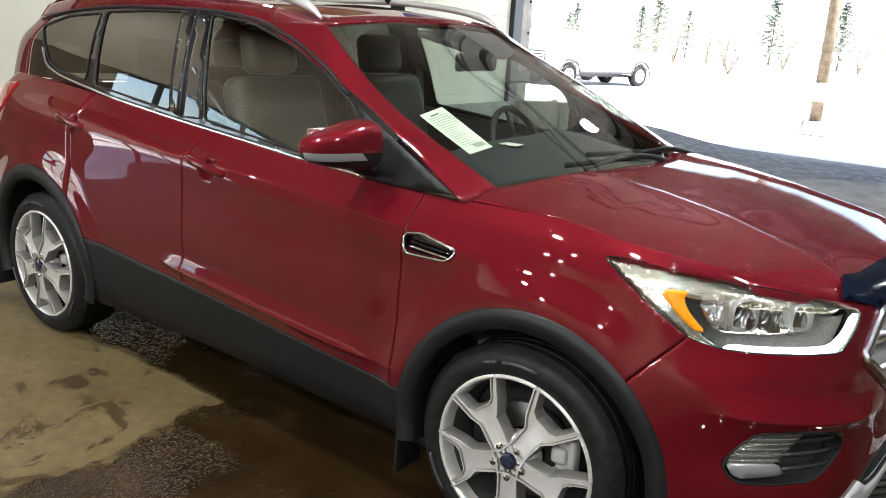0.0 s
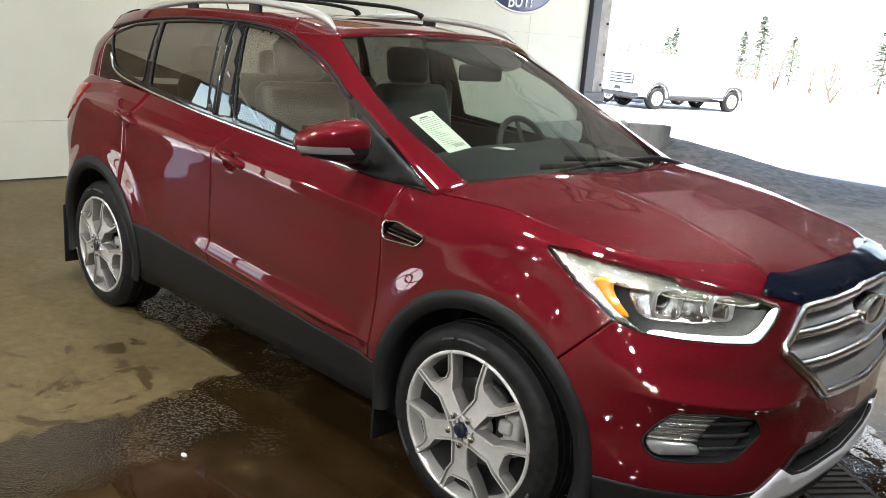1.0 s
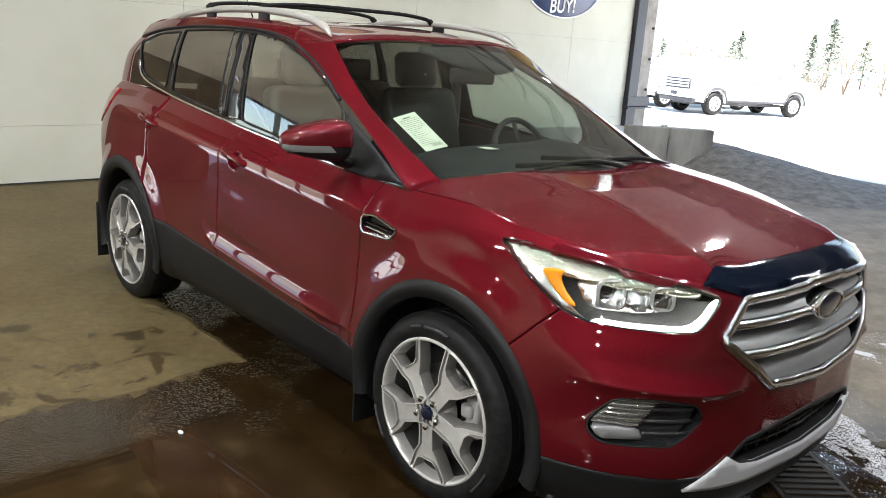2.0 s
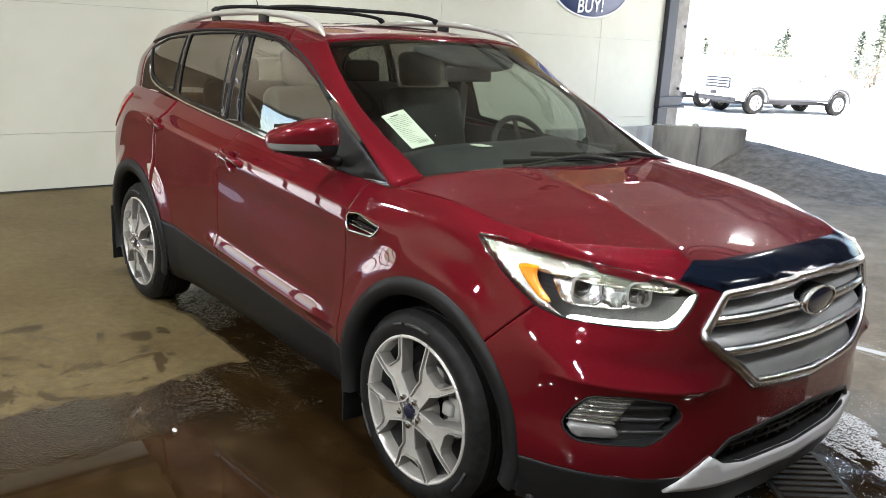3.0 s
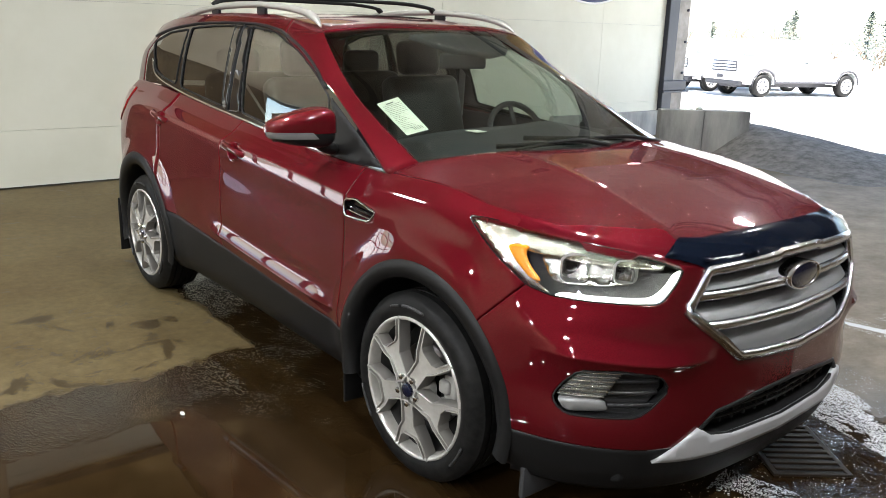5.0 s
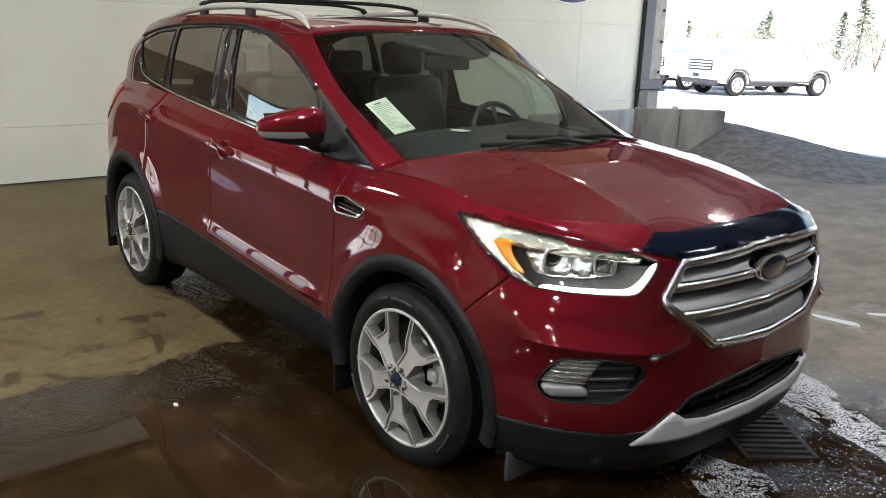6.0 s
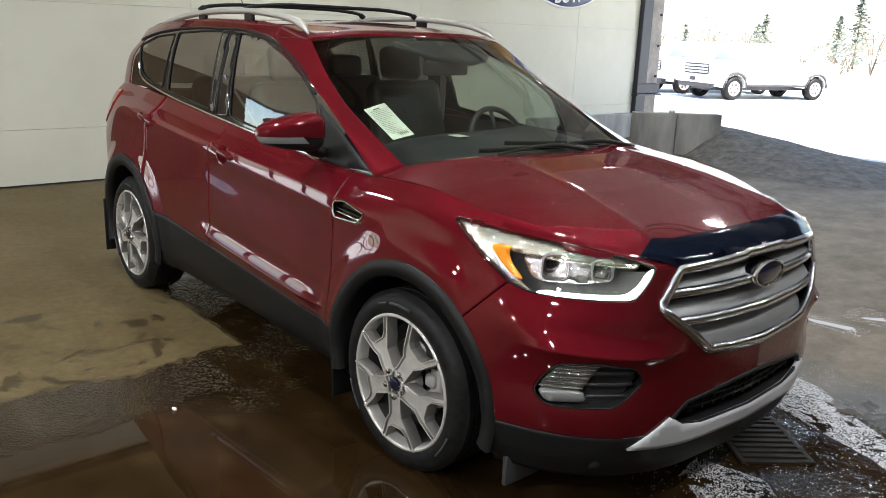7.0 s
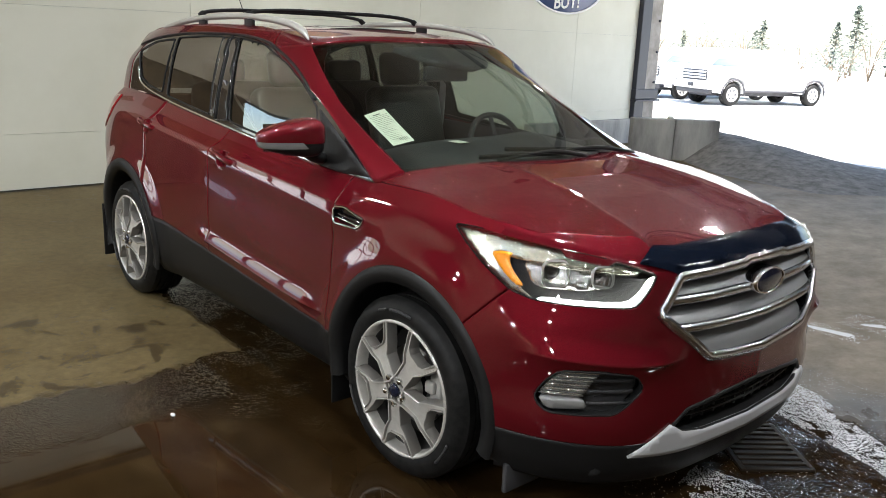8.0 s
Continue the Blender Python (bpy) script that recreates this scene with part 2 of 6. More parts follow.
def part(name, bm, material, parent, label="", smooth=True):
    return finish(name, bm, material, parent, label, smooth)


def thing(name, label, category, at=(0, 0, 0), group="", kind=""):
    ob = new(name)
    ob.empty_display_size = 0.1
    ob.location = at
    return tagged(ob, label, category, group, kind)


def sharp(ob, degrees=35):
    """Crease the shading at edges steeper than that."""
    ob.data.set_sharp_from_angle(angle=radians(degrees))
    return ob


def box_bm(cx, cy, cz, sx, sy, sz, bevel=0.0, segments=2, bm=None):
    bm = bm or bmesh.new()
    made = bmesh.ops.create_cube(bm, size=1.0, matrix=Matrix.Translation((cx, cy, cz)) @ Matrix.Diagonal((sx, sy, sz, 1)))
    if bevel:
        edges = {e for v in made["verts"] for e in v.link_edges}
        bmesh.ops.bevel(bm, geom=list(edges), offset=bevel, segments=segments, affect="EDGES", profile=0.5)
    return bm


def lathe(profile, steps=64, bm=None, axis="y", at=(0, 0, 0), close=False):
    """Turn (radius, along) pairs round an axis."""
    bm = bm or bmesh.new()
    rings = []
    for i in range(steps):
        a = 2 * math.pi * i / steps
        c, s = math.cos(a), math.sin(a)
        ring = []
        for r, h in profile:
            p = {"y": (r * c, h, r * s), "z": (r * c, r * s, h), "x": (h, r * c, r * s)}[axis]
            ring.append(bm.verts.new(Vector(p) + Vector(at)))
        rings.append(ring)
    n = len(profile)
    for i in range(steps):
        a, b = rings[i], rings[(i + 1) % steps]
        for j in range(n if close else n - 1):
            k = (j + 1) % n
            bm.faces.new((a[j], b[j], b[k], a[k]))
    bmesh.ops.remove_doubles(bm, verts=bm.verts[:], dist=1e-5)
    return bm


def tube(points, radius, sides=8, bm=None, closed=False, flat=1.0):
    """A round bar along points; radius may be a list."""
    bm = bm or bmesh.new()
    pts = [Vector(p) for p in points]
    radii = [float(r) for r in radius] if isinstance(radius, (list, tuple)) else [radius] * len(pts)
    rings = []
    n = len(pts)
    for i, p in enumerate(pts):
        a = pts[(i - 1) % n] if closed or i else p
        b = pts[(i + 1) % n] if closed or i < n - 1 else p
        d = (b - a).normalized()
        side = d.cross(Vector((0, 0, 1)))
        side = side.normalized() if side.length > 1e-4 else Vector((1, 0, 0))
        up = side.cross(d).normalized()
        rings.append([bm.verts.new(p + radii[i] * (math.cos(2 * math.pi * k / sides) * side + flat * math.sin(2 * math.pi * k / sides) * up)) for k in range(sides)])
    for i in range(n if closed else n - 1):
        a, b = rings[i], rings[(i + 1) % n]
        for k in range(sides):
            bm.faces.new((a[k], a[(k + 1) % sides], b[(k + 1) % sides], b[k]))
    if not closed:
        bm.faces.new(rings[0][::-1])
        bm.faces.new(rings[-1])
    return bm


def pchip(values, at):
    """Smooth curve through values at 0, 1, 2 ... with no overshoot. values: (n, d) array."""
    v = np.asarray(values, float)
    d = np.diff(v, axis=0)
    m = np.zeros_like(v)
    a, b = d[:-1], d[1:]
    same = a * b > 0
    with np.errstate(divide="ignore", invalid="ignore"):
        m[1:-1] = np.where(same, 2 * a * b / (a + b), 0)
    m[0], m[-1] = d[0] * 1.2 - m[1] * 0.2, d[-1] * 1.2 - m[-2] * 0.2
    at = np.clip(np.asarray(at, float), 0, len(v) - 1)
    i = np.minimum(at.astype(int), len(v) - 2)
    t = (at - i)[:, None]
    h00, h10, h01, h11 = 2 * t**3 - 3 * t**2 + 1, t**3 - 2 * t**2 + t, -2 * t**3 + 3 * t**2, t**3 - t**2
    return h00 * v[i] + h10 * m[i] + h01 * v[i + 1] + h11 * m[i + 1]


def loft(rows, us, vs):
    """Points on the surface through rows of control points: an array (len(vs), len(us), 3)."""
    across = np.stack([pchip(r, us) for r in rows])
    return np.stack([pchip(across[:, i], vs) for i in range(len(us))], 1)


def grid_bm(points, both=False, keep=None, flange=0.0, bm=None, snap=None):
    """A sheet from a (rows, columns, 3) array; both: mirrored over y too; keep(centre): faces to keep;
    flange: how far its free edges turn inwards; snap(vertex): moves vertices of the rim."""
    bm = bm or bmesh.new()
    border = set()
    for s in ((1, -1) if both else (1,)):
        vv = [[bm.verts.new((p[0], s * p[1], p[2])) for p in row] for row in points]
        for w in vv[0] + vv[-1] + [r[0] for r in vv] + [r[-1] for r in vv]:
            border.add(tuple(np.round(w.co, 5)))
        for j in range(len(vv) - 1):
            for i in range(len(vv[0]) - 1):
                q = (vv[j][i], vv[j][i + 1], vv[j + 1][i + 1], vv[j + 1][i])
                c = sum((w.co for w in q), Vector()) / 4
                if keep is None or keep(c):
                    bm.faces.new(q if s > 0 else q[::-1])
    bmesh.ops.delete(bm, geom=[v for v in bm.verts if not v.link_faces], context="VERTS")
    bmesh.ops.remove_doubles(bm, verts=bm.verts[:], dist=2e-4)
    bmesh.ops.recalc_face_normals(bm, faces=bm.faces[:])
    if snap:
        for v in bm.verts:
            if v.is_boundary:
                snap(v, tuple(np.round(v.co, 5)) in border)
    if flange:
        bm.normal_update()
        rim = [e for e in bm.edges if e.is_boundary]
        inward = {v: v.normal.copy() for e in rim for v in e.verts}
        mid = Vector((-1.4, 0, 0.8))
        made = bmesh.ops.extrude_edge_only(bm, edges=rim)["geom"]
        fresh = [v for v in made if isinstance(v, bmesh.types.BMVert)]
        old = {tuple(np.round(v.co, 6)): n for v, n in inward.items()}
        for v in fresh:
            n = old.get(tuple(np.round(v.co, 6)))
            if n is None:
                continue
            s = 1.0 if n.dot(mid - v.co) > 0 else -1.0
            v.co += n * s * flange
    return bm


# ---- the bay: floor, walls, ceiling, yard ----
def slab(name, x0, x1, y0, y1, z0, z1, material, label, category, bevel=0.0):
    ob = finish(name, box_bm((x0 + x1) / 2, (y0 + y1) / 2, (z0 + z1) / 2, x1 - x0, y1 - y0, z1 - z0, bevel), material, smooth=False)
    return tagged(ob, label, category, kind="structure")


def sheet(name, x0, x1, y0, y1, z, nx, ny, material, label, category, height=None):
    xs, ys = np.linspace(x0, x1, nx), np.linspace(y0, y1, ny)
    pts = np.array([[(x, y, z + (height(x, y) if height else 0)) for x in xs] for y in ys])
    return tagged(finish(name, grid_bm(pts), material), label, category, kind="structure")


SIDE_Y, FAR_Y, BACK_X = -13.0, 9.9, 9.0
sheet("floor", WALL_X - 0.2, BACK_X, SIDE_Y, FAR_Y, 0.0, 60, 80, FLOOR, "stained ochre concrete floor, wet and toned as shade under the car", "floor")


def yard_height(x, y):
    d = max(0.0, y - FAR_Y, WALL_X - 0.2 - x)
    return -0.015 - 0.31 * min(1.0, d / 9.0)


def yard():
    bm = bmesh.new()
    xs = [-400, -120, -60, -40, -30, -24, -18, -14, -11, -9, -7.5, WALL_X - 0.2, -3, 0, 4, BACK_X, 30, 100, 400]
    ys = [-400, -100, -30, SIDE_Y, -8, -4, 0, 4, 8, FAR_Y, 11.2, 12.6, 14, 16, 19, 23, 27, 32, 40, 60, 120, 400]
    vv = [[bm.verts.new((x, y, yard_height(x, y))) for x in xs] for y in ys]
    for j in range(len(ys) - 1):
        for i in range(len(xs) - 1):
            cx, cy = (xs[i] + xs[i + 1]) / 2, (ys[j] + ys[j + 1]) / 2
            if WALL_X - 0.2 < cx < BACK_X and SIDE_Y < cy < FAR_Y:
                continue
            bm.faces.new((vv[j][i], vv[j][i + 1], vv[j + 1][i + 1], vv[j + 1][i]))
    return tagged(finish("ground", bm, YARD), "pale sunlit gravel yard outside the bay", "ground", kind="structure")


yard()
# end wall of ribbed panels: a doorway stands open beyond the left end
OPEN_A, OPEN_B, OPEN_Z = -5.4, -3.2, 2.0
POST_Y = 8.77
PANEL_Y = -1.25
SEAM = mat("shaded_seam_steel", (0.42, 0.415, 0.38), 0.6)
varied(SEAM, (0.36, 0.355, 0.33), (0.46, 0.455, 0.42), 3.0)
slab("wall_end_south", WALL_X - 0.2, WALL_X, OPEN_B, PANEL_Y, 0.02, OPEN_Z, BRICK, "dim brown block wall beside a doorway", "wall")
end_wall = slab("wall_end", WALL_X - 0.2, WALL_X - 0.03, PANEL_Y, POST_Y, 0.02, CEIL_Z, SEAM, "cream insulated steel panel wall with seams", "wall")
SEAMS_Z, SEAMS_Y = [0.02, 0.55, 1.74, 2.93, 3.04], [PANEL_Y, 1.12, 4.2, 7.27, POST_Y]
for y0, y1 in zip(SEAMS_Y, SEAMS_Y[1:]):
    for z0, z1 in zip(SEAMS_Z, SEAMS_Z[1:]):
        panel = finish("wall_panel", box_bm(WALL_X - 0.015, (y0 + y1) / 2, (z0 + z1) / 2, 0.03, y1 - y0 - 0.003, z1 - z0 - 0.003, 0.001, 1), WALL, end_wall, smooth=False)
UPPER = mat("ochre_boarding", (0.34, 0.24, 0.10), 0.7)
varied(UPPER, (0.26, 0.18, 0.075), (0.40, 0.29, 0.13), 1.4)
slab("wall_ledge", WALL_X - 0.03, WALL_X + 0.05, PANEL_Y, POST_Y, 3.045, 3.13, STEEL_DARK, "dark steel ledge over the wall panels", "trim")
slab("wall_upper", WALL_X - 0.03, WALL_X - 0.005, PANEL_Y, POST_Y, 3.135, CEIL_Z, UPPER, "ochre boarding above the wall panels", "wall")
slab("wall_end_pier", WALL_X - 0.2, WALL_X, SIDE_Y, OPEN_A, 0.02, OPEN_Z, BRICK, "dim brown block wall beside a doorway", "wall")
BEIGE = mat("beige_liner_panel", (0.45, 0.38, 0.27), 0.6)
varied(BEIGE, (0.36, 0.29, 0.19), (0.52, 0.45, 0.34), 0.7)
slab("wall_end_header", WALL_X - 0.2, WALL_X, SIDE_Y, PANEL_Y, OPEN_Z, CEIL_Z, BEIGE, "beige liner panels over an open doorway", "wall")
door_frame = thing("glazed_door_frame", "dark steel frame of a glazed bay door", "door frame", (WALL_X - 0.1, OPEN_A, 0))
for k in range(5):
    part("upright", box_bm(0, (OPEN_B - OPEN_A) * k / 4, OPEN_Z / 2 + 0.01, 0.05, 0.05, OPEN_Z - 0.02, 0.006, 1), STEEL_DARK, door_frame, smooth=False)
for z in (0.55, 1.25, 1.96):
    part("rail", box_bm(0, (OPEN_B - OPEN_A) / 2, z, 0.046, OPEN_B - OPEN_A, 0.05, 0.006, 1), STEEL_DARK, door_frame, smooth=False)
# unseen walls added behind the view; their tone sets bounce and reflections
slab("wall_side", WALL_X - 0.2, BACK_X, SIDE_Y - 0.2, SIDE_Y, 0.0, CEIL_Z, TAN, "unseen tan wall closing the bay", "wall")
slab("wall_back", BACK_X, BACK_X + 0.2, SIDE_Y - 0.2, FAR_Y, 0.0, CEIL_Z, TAN, "unseen tan wall closing the bay", "wall")
# the bay door's side: a wide opening, with unseen walls added to cut daylight
GATE_X, GATE_Z = 0.6, 2.85
slab("gate_block_side", GATE_X, BACK_X + 0.2, FAR_Y, FAR_Y + 0.2, 0.0, CEIL_Z, BRICK, "unseen brown wall added beside the bay door to cut daylight", "wall")
slab("gate_block_header", WALL_X - 0.2, GATE_X, FAR_Y, FAR_Y + 0.2, GATE_Z, CEIL_Z, BRICK, "unseen brown wall added over the bay door to cut daylight", "wall")
slab("gate_block_return", WALL_X - 0.2, WALL_X - 0.03, 9.4, FAR_Y, 2.6, CEIL_Z, BRICK, "unseen brown wall added over the bay door to cut daylight", "wall")
slab("ceiling", WALL_X - 0.2, BACK_X + 0.2, SIDE_Y - 0.2, FAR_Y, CEIL_Z, CEIL_Z + 0.2, CEIL, "pale grey-beige sheeted ceiling of the bay", "ceiling")


# ---- the car: control rows of its lower body, from the middle of the tail round the side to the middle of the nose (x, half width, z) ----
SILL = [(-3.425, 0, 0.294), (-3.435, 0.447, 0.305), (-3.244, 0.715, 0.290), (-3.129, 0.835, 0.252), (-2.717, 0.836, 0.232), (-1.620, 0.816, 0.232), (-0.563, 0.816, 0.212), (-0.009, 0.826, 0.212), (0.293, 0.826, 0.202), (0.515, 0.757, 0.190), (0.719, 0.548, 0.176), (0.801, 0.279, 0.169), (0.812, 0, 0.163)]
CLAD_LOW = [(-3.500, 0, 0.375), (-3.503, 0.496, 0.387), (-3.294, 0.784, 0.373), (-3.107, 0.868, 0.344), (-2.716, 0.883, 0.340), (-1.619, 0.878, 0.340), (-0.562, 0.879, 0.320), (-0.009, 0.889, 0.315), (0.314, 0.879, 0.305), (0.567, 0.785, 0.293), (0.770, 0.576, 0.273), (0.852, 0.298, 0.262), (0.864, 0, 0.254)]
CLAD_TOP = [(-3.527, 0, 0.577), (-3.525, 0.543, 0.590), (-3.296, 0.795, 0.596), (-3.100, 0.880, 0.598), (-2.710, 0.898, 0.588), (-1.616, 0.900, 0.518), (-0.561, 0.901, 0.442), (-0.008, 0.907, 0.427), (0.325, 0.887, 0.417), (0.578, 0.808, 0.415), (0.801, 0.580, 0.410), (0.869, 0.307, 0.404), (0.891, 0, 0.397)]
RIDGE = [(-3.497, 0, 0.729), (-3.498, 0.541, 0.742), (-3.280, 0.787, 0.747), (-3.096, 0.878, 0.719), (-2.707, 0.901, 0.699), (-1.614, 0.903, 0.592), (-0.560, 0.905, 0.522), (-0.006, 0.905, 0.538), (0.326, 0.885, 0.528), (0.561, 0.803, 0.532), (0.800, 0.558, 0.537), (0.878, 0.296, 0.536), (0.900, 0, 0.528)]
HOLLOW = [(-3.459, 0, 0.859), (-3.461, 0.540, 0.873), (-3.315, 0.790, 0.878), (-3.11, 0.868, 0.860), (-2.702, 0.897, 0.851), (-1.609, 0.901, 0.770), (-0.556, 0.897, 0.710), (-0.004, 0.894, 0.720), (0.318, 0.872, 0.680), (0.574, 0.800, 0.673), (0.819, 0.552, 0.658), (0.881, 0.286, 0.667), (0.902, 0, 0.660)]
LINE = [(-3.422, 0, 0.980), (-3.424, 0.509, 0.993), (-3.325, 0.772, 0.998), (-3.12, 0.838, 1.040), (-2.695, 0.880, 1.051), (-1.604, 0.899, 1.002), (-0.553, 0.896, 0.922), (-0.002, 0.881, 0.871), (0.300, 0.853, 0.831), (0.532, 0.762, 0.799), (0.796, 0.526, 0.793), (0.864, 0.275, 0.808), (0.887, 0, 0.801)]
SHOULDER = [(-3.385, 0, 1.100), (-3.389, 0.487, 1.112), (-3.285, 0.730, 1.117), (-3.12, 0.785, 1.160), (-2.695, 0.802, 1.150), (-1.600, 0.826, 1.071), (-0.550, 0.846, 1.012), (-0.020, 0.852, 0.987), (0.222, 0.827, 0.986), (0.485, 0.720, 0.954), (0.778, 0.500, 0.919), (0.851, 0.265, 0.923), (0.874, 0, 0.921)]
BELT = [(-3.352, 0, 1.150), (-3.359, 0.466, 1.162), (-3.265, 0.695, 1.168), (-3.10, 0.735, 1.222), (-2.697, 0.749, 1.208), (-1.599, 0.770, 1.125), (-0.547, 0.792, 1.061), (-0.046, 0.782, 1.066), (0.184, 0.767, 1.040), (0.446, 0.670, 0.998), (0.729, 0.460, 0.955), (0.812, 0.245, 0.963), (0.834, 0, 0.961)]
LOWER = [SILL, CLAD_LOW, CLAD_TOP, RIDGE, HOLLOW, LINE, SHOULDER, BELT]
# the cabin, from the middle of the tailgate round to the middle of the windscreen
CAB_LOW = [(-3.352, 0, 1.150), (-3.357, 0.437, 1.161), (-3.265, 0.693, 1.180), (-2.80, 0.742, 1.216), (-1.749, 0.762, 1.137), (-0.997, 0.779, 1.085), (-0.315, 0.803, 1.058), (-0.240, 0.708, 1.100), (-0.116, 0.389, 1.136), (-0.067, 0, 1.136)]
CAB_MID = [(-3.258, 0, 1.379), (-3.305, 0.440, 1.390), (-3.205, 0.665, 1.378), (-2.82, 0.712, 1.380), (-1.965, 0.717, 1.363), (-1.310, 0.719, 1.333), (-0.766, 0.735, 1.297), (-0.724, 0.674, 1.313), (-0.565, 0.352, 1.370), (-0.541, 0, 1.370)]
CAB_TOP = [(-3.070, 0, 1.557), (-3.14, 0.400, 1.563), (-3.085, 0.622, 1.492), (-2.70, 0.655, 1.533), (-2.071, 0.636, 1.579), (-1.678, 0.638, 1.571), (-1.342, 0.652, 1.531), (-1.107, 0.590, 1.550), (-1.037, 0.280, 1.578), (-0.995, 0, 1.578)]
ROOF_RIM = [(-3.147, 0, 1.591), (-3.170, 0.373, 1.593), (-3.10, 0.566, 1.556), (-2.69, 0.590, 1.602), (-2.064, 0.577, 1.627), (-1.671, 0.568, 1.623), (-1.405, 0.576, 1.604), (-1.166, 0.536, 1.578), (-1.076, 0.271, 1.594), (-1.034, 0, 1.593)]
CABIN_ROWS = [CAB_LOW, CAB_MID, CAB_TOP, ROOF_RIM]
BADGE = mat("badge_blue", (0.008, 0.011, 0.028), 0.12, 0.0, 1.0)
FRONT_AXLE, REAR_AXLE, WHEEL_Z = 0.015, -2.69, 0.345

car = thing("suv", "ruby red compact suv, freshly washed, on alloy wheels", "car")


# outlines of the pieces let into the body, on the car's right side
HEADLIGHT = [(0.184, -0.824, 1.001), (0.373, -0.752, 0.984), (0.515, -0.674, 0.966), (0.642, -0.591, 0.950), (0.733, -0.525, 0.933), (0.781, -0.496, 0.917), (0.783, -0.516, 0.882), (0.775, -0.549, 0.838), (0.763, -0.572, 0.812), (0.698, -0.640, 0.807), (0.607, -0.711, 0.805), (0.514, -0.768, 0.808), (0.437, -0.802, 0.830), (0.331, -0.828, 0.899), (0.249, -0.834, 0.957)]
FOG = [(0.582, -0.809, 0.520), (0.602, -0.791, 0.559), (0.638, -0.756, 0.609), (0.728, -0.668, 0.617), (0.796, -0.581, 0.604), (0.818, -0.547, 0.550), (0.801, -0.590, 0.503), (0.773, -0.635, 0.467), (0.694, -0.723, 0.463), (0.620, -0.785, 0.464), (0.586, -0.807, 0.492)]
GRILLE_HALF = [(0.859, 0, 0.919), (0.857, -0.196, 0.918), (0.829, -0.428, 0.909), (0.810, -0.498, 0.786), (0.873, -0.306, 0.632), (0.893, -0.197, 0.622), (0.901, 0, 0.613)]
INTAKE_HALF = [(0.892, 0, 0.492), (0.886, -0.186, 0.476), (0.864, -0.366, 0.454), (0.845, -0.440, 0.392), (0.866, -0.288, 0.352), (0.884, 0, 0.347)]
VENT = [(-0.457, -0.879, 0.946), (-0.389, -0.875, 0.952), (-0.255, -0.880, 0.926), (-0.286, -0.884, 0.890), (-0.451, -0.883, 0.886)]
QUARTER_GLASS = [(-2.947, -0.653, 1.441), (-2.721, -0.650, 1.506), (-2.463, -0.656, 1.532), (-2.488, -0.742, 1.233), (-2.710, -0.732, 1.260), (-2.833, -0.720, 1.297)]
REAR_GLASS = [(-2.422, -0.651, 1.540), (-2.121, -0.647, 1.559), (-1.880, -0.643, 1.563), (-1.842, -0.756, 1.167), (-2.407, -0.745, 1.220)]
FRONT_GLASS = [(-1.692, -0.643, 1.559), (-1.449, -0.633, 1.529), (-1.200, -0.649, 1.459), (-0.977, -0.673, 1.369), (-0.824, -0.711, 1.283), (-0.747, -0.781, 1.091), (-0.797, -0.786, 1.083), (-1.611, -0.760, 1.157)]
SAIL = [(-0.804, -0.708, 1.280), (-0.560, -0.757, 1.172), (-0.342, -0.791, 1.069), (-0.578, -0.792, 1.059), (-0.732, -0.787, 1.069), (-0.767, -0.734, 1.219)]
HANDLES = [(-1.424, -0.874, 1.000), (-2.389, -0.864, 1.057)]


def mirrored(half):
    """A closed outline from its half on the right side, top middle to bottom middle."""
    return list(half) + [(x, -y, z) for x, y, z in half[::-1] if abs(y) > 1e-6]


def oval(at, a, b, tilt=0.0, n=20):
    """An oval on the car's side."""
    c, s = math.cos(radians(tilt)), math.sin(radians(tilt))
    out = []
    for k in range(n):
        u, v = a * math.cos(2 * math.pi * k / n), b * math.sin(2 * math.pi * k / n)
        out.append((at[0] + c * u - s * v, at[1], at[2] + s * u + c * v))
    return out


def frame_of(outline):
    pts = [Vector(p) for p in outline]
    mid = sum(pts, Vector()) / len(pts)
    n = Vector()
    for a, b in zip(pts, pts[1:] + pts[:1]):
        n += (a - mid).cross(b - mid)
    n.normalize()
    if n.dot(mid - Vector((-1.4, 0, 0.7))) < 0:
        n = -n
    u = Vector((0, 0, 1)).cross(n).normalized()
    return mid, n, u, n.cross(u)


def flat(outline, axes=None):
    mid, n, u, v = axes or frame_of(outline)
    return [((Vector(p) - mid).dot(u), (Vector(p) - mid).dot(v)) for p in outline]


def within(poly, x, y):
    odd = False
    for (x0, y0), (x1, y1) in zip(poly, poly[1:] + poly[:1]):
        if (y0 > y) != (y1 > y) and x < (x1 - x0) * (y - y0) / (y1 - y0) + x0:
            odd = not odd
    return odd


